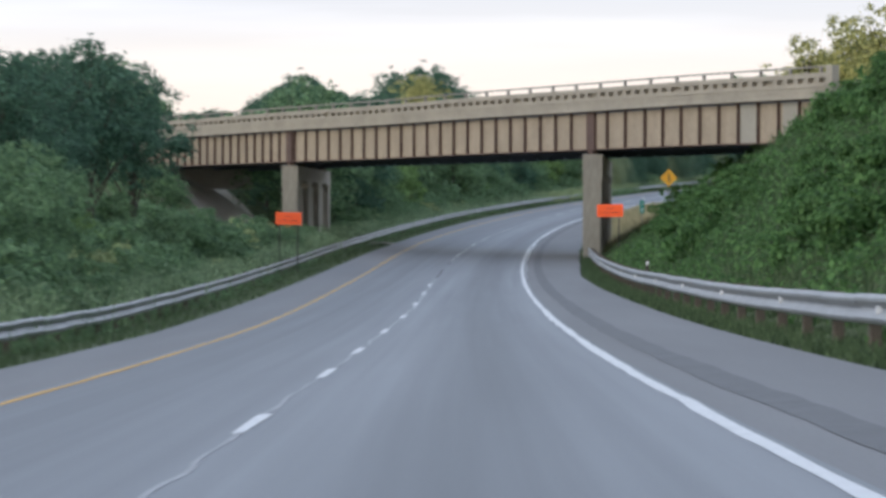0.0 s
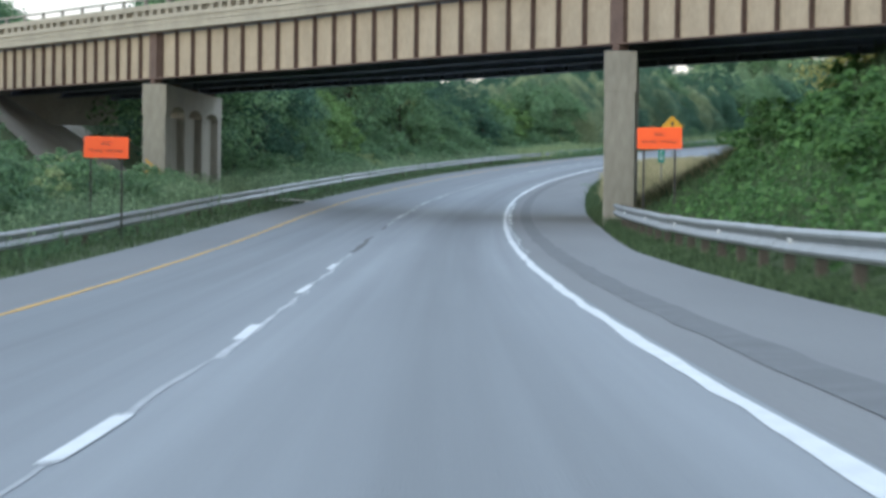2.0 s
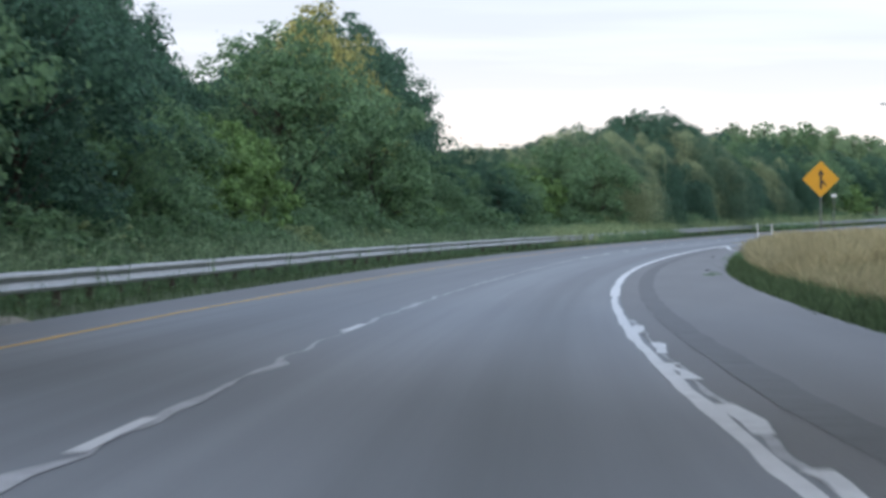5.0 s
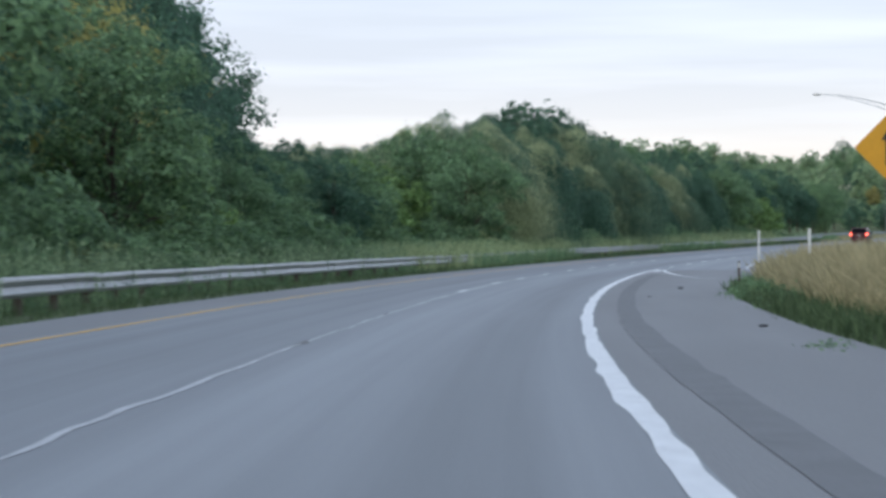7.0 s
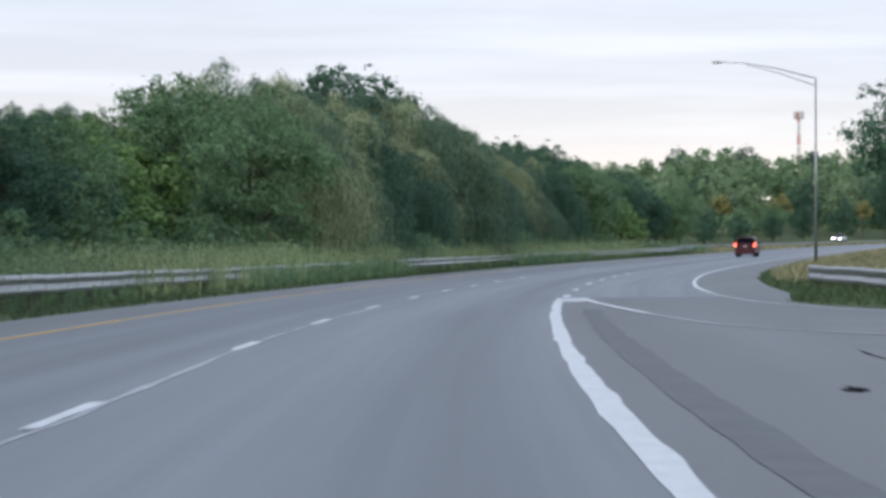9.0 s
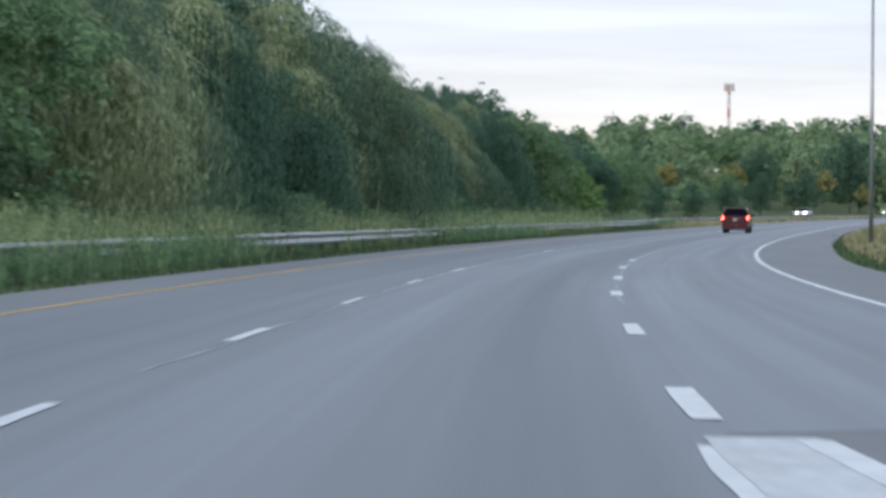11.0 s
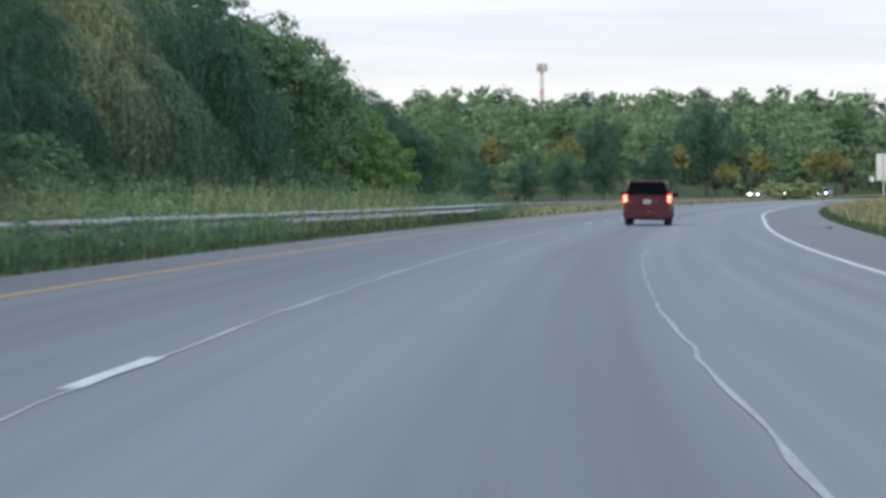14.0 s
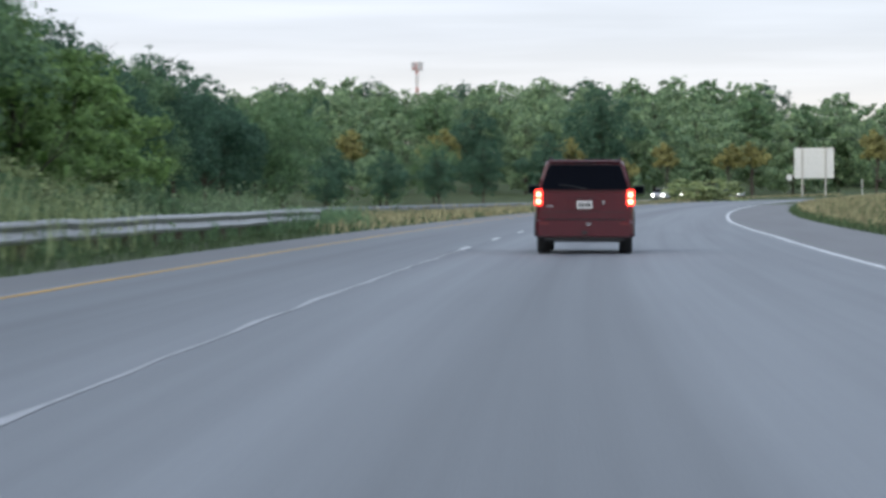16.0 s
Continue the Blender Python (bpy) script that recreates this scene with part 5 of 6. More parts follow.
def build_vines():
    r = np.random.default_rng(51)
    n = 90000
    s, lat, cx, cy, cz = scatter(r, 2600, 0, 150, lambda s: rail_right(s) + 1.0, lambda s: rail_right(s) + 15)
    hh = r.uniform(0.25, 0.95, 2600)
    k = r.integers(0, 2600, n)
    d = r.normal(0, 1, (n, 3))
    d[:, 2] = np.abs(d[:, 2])
    d /= np.linalg.norm(d, axis=1, keepdims=True)
    rad = r.uniform(0.6, 1.05, n)[:, None]
    p = np.stack([cx[k], cy[k], cz[k]], 1) + d * rad * np.stack([hh[k] * 1.05, hh[k] * 1.05, hh[k] * 0.85], 1)
    keep = ~((((p[:, 0] - BR0[0]) * BR_D[0] + (p[:, 1] - BR0[1]) * BR_D[1]) < 20.0) & (np.abs((p[:, 0] - BR0[0]) * BR_N[0] + (p[:, 1] - BR0[1]) * BR_N[1] - 4.3) < 6.0))
    tagged(quads_mesh("vines", leaf_quads(r, p, d, 0.088)[keep], M_VINE), "thick green vines and scrub on the embankment", "vines", kind="stuff")
    m = 48000
    s, lat, x, y, z = scatter(r, m, 0, 150, lambda s: rail_right(s) + 0.6, lambda s: rail_right(s) + 15)
    tagged(quads_mesh("bank_grass", blades(r, x, y, z - 0.03, r.uniform(0.25, 0.75, m), 0.016), M_GRASS), "rough grass on the embankment", "grass", kind="stuff")


build_vines()

# --- signs, posts, lamp ---
# the sheet is no lamp; a weak glow is added to its colour
M_ORANGE = emitter("fluorescent_orange_with_glow", (1.0, 0.13, 0.035), 0.25)
M_BLACK = material("black_lettering", (0.03, 0.03, 0.03), 0.6, vary=0.1, bump=0)
M_SIGNYELLOW = material("yellow_sign_sheet", (0.72, 0.36, 0.02), 0.45, vary=0.06, grain=8, patch=2, bump=0.0)
M_SIGNGREEN = material("green_sign_sheet", (0.01, 0.24, 0.17), 0.45, vary=0.06, grain=8, patch=2, bump=0.0)
M_SIGNWHITE = material("white_sign_sheet", (0.75, 0.75, 0.73), 0.5, vary=0.06, grain=8, patch=2, bump=0.0)
M_ALU = material("dull_aluminium", (0.52, 0.51, 0.47), 0.55, metal=0.25, vary=0.12, grain=6, patch=1, bump=0.03)
M_STEELPOST = material("grey_steel_post", (0.22, 0.22, 0.21), 0.6, metal=0.4, vary=0.2, grain=20, patch=3, bump=0.05)
M_DARKPOST = material("dark_steel_post", (0.07, 0.06, 0.05), 0.7, vary=0.25, grain=20, patch=3, bump=0.05)


def letters(name, text, size, mat, parent, m, label=""):
    cu = bpy.data.curves.new(name, "FONT")
    cu.body, cu.size, cu.align_x, cu.align_y, cu.extrude = text, size, "CENTER", "CENTER", 0.002
    tmp = bpy.data.objects.new(name, cu)
    scene.collection.objects.link(tmp)
    dg = bpy.context.evaluated_depsgraph_get()
    me = bpy.data.meshes.new_from_object(tmp.evaluated_get(dg))
    bpy.data.objects.remove(tmp)
    me.materials.clear()
    me.materials.append(mat)
    ob = new(name, me)
    ob.parent = parent
    ob.matrix_local = m
    if label:
        ob["label"] = label
    return ob


def rounded_plate(w, h, t, r=0.04):
    bm = bmesh.new()
    pts = []
    for cx, cy, a0 in ((w / 2 - r, h / 2 - r, 0), (-w / 2 + r, h / 2 - r, 90), (-w / 2 + r, -h / 2 + r, 180), (w / 2 - r, -h / 2 + r, 270)):
        for k in range(4):
            a = radians(a0 + 30 * k)
            pts.append((cx + r * math.cos(a), cy + r * math.sin(a)))
    lo = [bm.verts.new((x, t / 2, z)) for x, z in pts]
    hi = [bm.verts.new((x, -t / 2, z)) for x, z in pts]
    bm.faces.new(hi)
    bm.faces.new(lo[::-1])
    n = len(pts)
    for i in range(n):
        bm.faces.new((lo[i], lo[(i + 1) % n], hi[(i + 1) % n], hi[i]))
    bmesh.ops.recalc_face_normals(bm, faces=bm.faces)
    return bm


UP = pose(0, 0, 0, 90, 0, 0)


def facing(x, y, heading):
    """A pose on the ground whose front (-y) looks back along the heading."""
    return pose(x, y, gz(x, y), 0, 0, -heading)


def work_sign(x, y, heading, top, tilt):
    m = facing(x, y, heading)
    z0 = m.translation.z
    ob = thing("work_sign", m, "fluorescent orange rectangular road work sign on two posts", "road sign", "orange work signs")
    h = top - z0
    panel = part("panel", rounded_plate(1.32, 0.63, 0.02), M_ORANGE, ob)
    panel.matrix_local = pose(0, 0, h - 0.315, 0, tilt, 0)
    letters("lettering", "END", 0.17, M_BLACK, panel, pose(0, -0.0125, 0.11) @ UP)
    letters("lettering", "ROAD WORK", 0.17, M_BLACK, panel, pose(0, -0.0125, -0.11) @ UP)
    for px_ in (-0.46, 0.46):
        part("post", box(px_ - 0.03, px_ + 0.03, 0.012, 0.052, -0.4, h - 0.06, 0.006), M_DARKPOST, ob)
    return ob


work_sign(37.8, 116.0, 22, -0.50, 1.0)
work_sign(52.7, 109.2, 22, -0.05, -1.0)


def merge_sign():
    m = facing(120.9, 240.4, 26)
    h = 0.19 - m.translation.z
    ob = thing("merge_sign", m, "yellow diamond merging traffic sign on a steel post", "road sign")
    plate = part("plate", rounded_plate(1.24, 1.24, 0.015, 0.06), M_SIGNYELLOW, ob)
    plate.matrix_local = pose(0, 0, h, 0, 45, 0)
    sym = bmesh.new()
    add_box(sym, -0.05, 0.05, -0.014, -0.009, -0.46, 0.26)
    add_box(sym, -0.038, 0.038, -0.014, -0.009, -0.30, 0.0, 0, pose(0.13, 0, -0.17, 0, -38, 0) @ pose(0, 0, 0.13))
    t = [sym.verts.new(v) for v in ((-0.16, -0.0115, 0.2), (0.16, -0.0115, 0.2), (0, -0.0115, 0.46))]
    sym.faces.new(t)
    arrow = part("arrow", sym, M_BLACK, plate, "black merge arrow")
    arrow.matrix_local = pose(0, 0, 0, 0, -45, 0)
    part("post", box(-0.035, 0.035, 0.01, 0.06, -0.5, h + 0.5, 0.006), M_STEELPOST, ob)
    small = part("tag", rounded_plate(0.26, 0.16, 0.012, 0.02), M_SIGNWHITE, ob, "small white plate on its own post")
    small.matrix_local = pose(0.62, 0, h - 0.78)
    part("tag_post", box(0.60, 0.64, 0.008, 0.04, -0.5, h - 0.7, 0.004), M_STEELPOST, ob)


merge_sign()


def mile_sign():
    x, y = 83.9, 170.0
    m = facing(x, y, 23)
    h = -0.87 - m.translation.z
    ob = thing("mile_marker", m, "narrow green mile marker with white numerals on a post", "road sign")
    plate = part("plate", rounded_plate(0.34, 0.95, 0.012, 0.03), M_SIGNGREEN, ob)
    plate.location = (0, 0, h - 0.475)
    letters("lettering", "MILE", 0.11, M_SIGNWHITE, plate, pose(0, -0.009, 0.37) @ UP)
    letters("lettering", "7", 0.40, M_SIGNWHITE, plate, pose(0, -0.009, 0.13) @ UP)
    letters("lettering", "0", 0.40, M_SIGNWHITE, plate, pose(0, -0.009, -0.24) @ UP)
    part("post", box(-0.03, 0.03, 0.008, 0.05, -0.4, h - 0.1, 0.005), M_STEELPOST, ob)


mile_sign()


def delineator(x, y, top, label, mat, w=0.05):
    m = facing(x, y, 30)
    h = max(0.5, top - m.translation.z)
    ob = thing("delineator_post", m, label, "marker post", "marker posts")
    part("stake", box(-w, w, -0.012, 0.012, -0.3, h, 0.008), mat, ob)
    part("reflector", box(-w * 0.8, w * 0.8, -0.022, -0.013, h - 0.16, h - 0.04, 0.003), M_SIGNWHITE, ob)


delineator(122.5, 249.5, -1.91, "white flexible marker post beside the ramp", M_SIGNWHITE, 0.035)
delineator(116.8, 237.8, -1.97, "white flexible marker post beyond the ramp", M_SIGNWHITE, 0.035)
delineator(29.8, 57.7, -0.88, "thin dark marker post with a white reflector", M_DARKPOST, 0.05)
delineator(119.7, 246.0, -2.81, "short brown marker stake in the grass", M_POST, 0.035)
delineator(463.8, 653.8, 4.48, "white marker post at the far verge", M_SIGNWHITE)


def street_lamp(x, y, top, arm, heading):
    z0 = gz(x, y)
    ob = thing("street_lamp", pose(x, y, z0, 0, 0, 0), "tall galvanised street lamp with a truss arm", "street lamp")
    h = top - z0
    part("base", box(-0.22, 0.22, -0.22, 0.22, -0.3, 0.12, 0.03), M_CONCRETE, ob)
    part("pole", tube(bmesh.new(), [(0, 0, 0), (0, 0, h * 0.5), (0, 0, h)], [0.12, 0.09, 0.06], 12), M_RAIL, ob, smooth=True)
    d = Vector((math.sin(radians(heading)), math.cos(radians(heading)), 0))
    up = [Vector((0, 0, h - 0.05)), d * arm * 0.4 + Vector((0, 0, h + 0.65)), d * arm * 0.75 + Vector((0, 0, h + 1.05)), d * arm + Vector((0, 0, h + 1.12))]
    lo = [Vector((0, 0, h - 0.55)), d * arm * 0.4 + Vector((0, 0, h + 0.35)), d * arm * 0.75 + Vector((0, 0, h + 0.95))]
    part("arm", tube(bmesh.new(), up, [0.045, 0.04, 0.035, 0.03], 8), M_RAIL, ob, smooth=True)
    part("brace", tube(bmesh.new(), lo, [0.035, 0.03, 0.025], 8), M_RAIL, ob, smooth=True)
    bm = bmesh.new()
    bmesh.ops.create_icosphere(bm, subdivisions=2, radius=0.5, matrix=Matrix.Diagonal((0.34, 0.9, 0.22, 1)))
    head = part("luminaire", bm, M_ALU, ob, "cobra-head luminaire", smooth=True)
    head.matrix_local = Matrix.Translation(up[-1] + d * 0.3) @ pose(0, 0, 0, 0, 0, -heading)


street_lamp(229.2, 400.0, 10.75, 6.6, 302)


def sign_board():
    x, y = 529.3, 729.8
    m = facing(x, y, 52)
    z0 = m.translation.z
    ob = thing("sign_board", m, "pale bare metal back of a large highway sign", "road sign")
    lo, hi = 6.38 - z0, 10.83 - z0
    for k in range(6):
        part("panel", box(-2.9, 2.9, -0.03, 0.0, lo + k * (hi - lo) / 6, lo + (k + 1) * (hi - lo) / 6 - 0.012, 0.006), M_SIGNWHITE, ob)
    for px_ in (-1.7, 1.7):
        part("post", box(px_ - 0.12, px_ + 0.12, -0.2, -0.035, -0.6, hi - 0.1, 0.01), M_ALU, ob)
    p = part("small_sign", rounded_plate(0.8, 0.8, 0.015), M_SIGNWHITE, ob, "small square sign back on its own post")
    p.location = (-3.6, -0.1, lo + 0.2)
    part("small_post", box(-3.64, -3.56, -0.08, -0.04, -0.6, lo + 0.4, 0.005), M_STEELPOST, ob)


sign_board()


def radio_tower():
    x, y = 1371.4, 1981.4
    # distance haze is put into the red, which washes it out
    red = material("hazed_red_tower_paint", (0.55, 0.20, 0.17), 0.6, vary=0.15, grain=2, patch=0.3, bump=0)
    white = material("white_tower_paint", (0.72, 0.68, 0.66), 0.6, vary=0.1, grain=2, patch=0.3, bump=0)
    z0 = gz(x, y)
    ob = thing("radio_tower", pose(x, y, z0 - 0.5, 0, 0, 20), "slim red and white lattice radio tower with a platform", "tower")
    H_ = 110.3 - z0
    n = 12
    for k in range(n):
        bm = bmesh.new()
        a, b = H_ * k / n, H_ * (k + 1) / n
        wa, wb = 2.8 - 1.5 * k / n, 2.8 - 1.5 * (k + 1) / n
        cor = ((1, 1), (-1, 1), (-1, -1), (1, -1))
        for i in range(4):
            p, q = cor[i], cor[(i + 1) % 4]
            tube(bm, [(p[0] * wa / 2, p[1] * wa / 2, a), (p[0] * wb / 2, p[1] * wb / 2, b)], [0.15, 0.15], 5)
            tube(bm, [(p[0] * wa / 2, p[1] * wa / 2, a), (q[0] * wb / 2, q[1] * wb / 2, b)], [0.09, 0.09], 4)
            tube(bm, [(q[0] * wa / 2, q[1] * wa / 2, a), (p[0] * wb / 2, p[1] * wb / 2, b)], [0.09, 0.09], 4)
            tube(bm, [(p[0] * wb / 2, p[1] * wb / 2, b), (q[0] * wb / 2, q[1] * wb / 2, b)], [0.09, 0.09], 4)
        tagged(part("section", bm, red if k % 2 else white, ob), kind="stuff")
    part("platform", box(-2.5, 2.5, -2.5, 2.5, H_ - 4.0, H_ - 3.5, 0.05), red, ob)
    for px_, py_ in ((-2.3, -2.3), (2.3, -2.3), (2.3, 2.3), (-2.3, 2.3), (0, 2.3), (0, -2.3)):
        part("antenna", box(px_ - 0.5, px_ + 0.5, py_ - 0.4, py_ + 0.4, H_ - 5.0, H_ + 0.6, 0.04), white, ob)


radio_tower()


def utility_pole(x, y, top, heading):
    z0 = gz(x, y)
    h = top - z0
    ob = thing("utility_pole", pose(x, y, z0, 0, 0, -heading), "weathered wooden utility pole with a crossarm", "utility pole", "utility poles")
    part("pole", tube(bmesh.new(), [(0, 0, -0.5), (0, 0, h * 0.6), (0, 0, h)], [0.26, 0.22, 0.18], 9), M_POLE, ob, smooth=True)
    part("crossarm", box(-1.3, 1.3, -0.16, -0.04, h - 0.65, h - 0.5, 0.01), M_POLE, ob)
    for px_ in (-1.2, -0.5, 0.5, 1.2):
        part("insulator", tube(bmesh.new(), [(px_, -0.1, h - 0.5), (px_, -0.1, h - 0.36)], [0.05, 0.035], 6), M_ALU, ob)
    return Vector((x, y, top - 0.36))


M_POLE = material("pale_weathered_pole", (0.30, 0.23, 0.16), 0.9, vary=0.2, grain=14, patch=2, bump=0.2)
p_a = utility_pole(589.4, 847.1, 16.89, 37)
p_b = utility_pole(633.8, 814.1, 17.17, 42)
p_c = utility_pole(544.1, 880.8, 17.69, 34)
M_WIRE = material("dark_power_cable", (0.05, 0.05, 0.055), 0.6, vary=0.1, bump=0)
for a, b in ((p_a, p_b), (p_c, p_a)):
    for off in (-1.0, 1.0):
        side = Vector((0.6, 0.8, 0)) * off
        pts = [(a + side).lerp(b + side, u / 10) - Vector((0, 0, 0.9 * 4 * (u / 10) * (1 - u / 10))) for u in range(11)]
        w = part("power_cable", tube(bmesh.new(), pts, [0.03] * 11, 5), M_WIRE)
        tagged(w, "thin dark power cable sagging between poles", "cable", "power cables")


def debris(x, y, z, size, seed, label):
    bm = bmesh.new()
    bmesh.ops.create_icosphere(bm, subdivisions=2, radius=size, matrix=Matrix.Diagonal((1.0, 0.5, 0.16, 1)))
    r = np.random.default_rng(seed)
    for v in bm.verts:
        v.co *= 1 + 0.25 * r.normal()
    ob = part("road_debris", bm, M_TAR)
    ob.matrix_world = pose(x, y, z, 0, 0, 40 * seed)
    tagged(ob, label, "debris", "bits of debris")


for i, (s, lat, size) in enumerate(((237.8, 3.9, 0.14), (280.0, 3.42, 0.16), (266.0, 2.5, 0.06), (532.0, 7.6, 0.14))):
    p = on_road(s, lat)
    debris(float(p[0]), float(p[1]), float(p[2]) + size * 0.12, size, i + 1, "small dark scrap of debris on the shoulder")


# --- vehicles ---
M_RED = material("burgundy_car_paint", (0.085, 0.006, 0.013), 0.3, vary=0.08, grain=3, patch=0.6, bump=0.0)
M_RED.node_tree.nodes["Principled BSDF"].inputs["Coat Weight"].default_value = 0.3
M_GLASS = material("dark_tinted_glass", (0.004, 0.005, 0.009), 0.12, vary=0.1, bump=0.0, spec=0.03)
M_TYRE = material("black_tyre_rubber", (0.02, 0.02, 0.021), 0.85, vary=0.2, grain=20, patch=3, bump=0.1)
M_CHROME = material("bright_metal_trim", (0.6, 0.6, 0.62), 0.2, metal=0.9, vary=0.05, bump=0.0)
M_PLASTIC = material("dark_plastic", (0.03, 0.03, 0.032), 0.6, vary=0.15, grain=20, patch=2, bump=0.05)
M_TAIL = emitter("lit_red_tail_lamp", (1.0, 0.035, 0.02), 5.0)
M_TAILHOT = emitter("lit_red_bulb", (1.0, 0.22, 0.12), 12.0)
M_HEAD = emitter("lit_headlamp", (1.0, 0.93, 0.82), 14.0)
M_CARWHITE = material("white_car_paint", (0.70, 0.71, 0.73), 0.3, vary=0.05, grain=3, patch=0.6, bump=0.0)
M_CARRED = material("dark_red_car_paint", (0.22, 0.03, 0.03), 0.3, vary=0.05, grain=3, patch=0.6, bump=0.0)


def loft(sections, mat, name, parent, label=""):
    """A closed skin through rings of points, one ring per station."""
    bm = bmesh.new()
    rings = [[bm.verts.new(p) for p in ring] for ring in sections]
    n = len(rings[0])
    for a, b in zip(rings, rings[1:]):
        for i in range(n):
            bm.faces.new((a[i], a[(i + 1) % n], b[(i + 1) % n], b[i]))
    bm.faces.new(rings[0][::-1])
    bm.faces.new(rings[-1])
    bmesh.ops.recalc_face_normals(bm, faces=bm.faces)
    return part(name, bm, mat, parent, label, smooth=False)


def ring(y, w, z0, z1, r, tuck=0.0, n=4):
    """A rounded rectangle across the car at station y; tuck narrows its top."""
    pts = []
    for cx, cz, a0 in ((1, 1, 0), (-1, 1, 90), (-1, -1, 180), (1, -1, 270)):
        for k in range(n):
            a = radians(a0 + 90 * k / (n - 1))
            x = cx * (w / 2 - r) + r * math.cos(a)
            z = (z1 - r if cz > 0 else z0 + r) + r * math.sin(a)
            pts.append((x * (1 - tuck * (z - z0) / (z1 - z0)), y, z))
    return pts


def wheel(parent, x, y, rad, wide):
    bm = bmesh.new()
    prof = ((-0.5, 0.62), (-0.5, 0.90), (-0.38, 1.0), (0.38, 1.0), (0.5, 0.90), (0.5, 0.62))
    n = 24
    rings = [[bm.verts.new((wide * px_, rad * pr * math.cos(math.tau * k / n), rad * pr * math.sin(math.tau * k / n))) for k in range(n)] for px_, pr in prof]
    for a, b in zip(rings, rings[1:]):
        for k in range(n):
            bm.faces.new((a[k], a[(k + 1) % n], b[(k + 1) % n], b[k]))
    t = part("tyre", bm, M_TYRE, parent, smooth=True)
    t.location = (x, y, rad)
    bm = bmesh.new()
    rim_r = [(-0.40, 0.62), (-0.30, 0.55), (0.30, 0.55), (0.40, 0.62)]
    rings = [[bm.verts.new((wide * px_, rad * pr * math.cos(math.tau * k / n), rad * pr * math.sin(math.tau * k / n))) for k in range(n)] for px_, pr in rim_r]
    for a, b in zip(rings, rings[1:]):
        for k in range(n):
            bm.faces.new((a[k], a[(k + 1) % n], b[(k + 1) % n], b[k]))
    for k in range(5):
        add_box(bm, -0.03, 0.03, -0.045, 0.045, 0.0, rad * 0.56, 0, pose(0, 0, 0, 72 * k, 0, 0))
    rim = part("rim", bm, M_CHROME, t, "metal five-spoke rim")
    return t


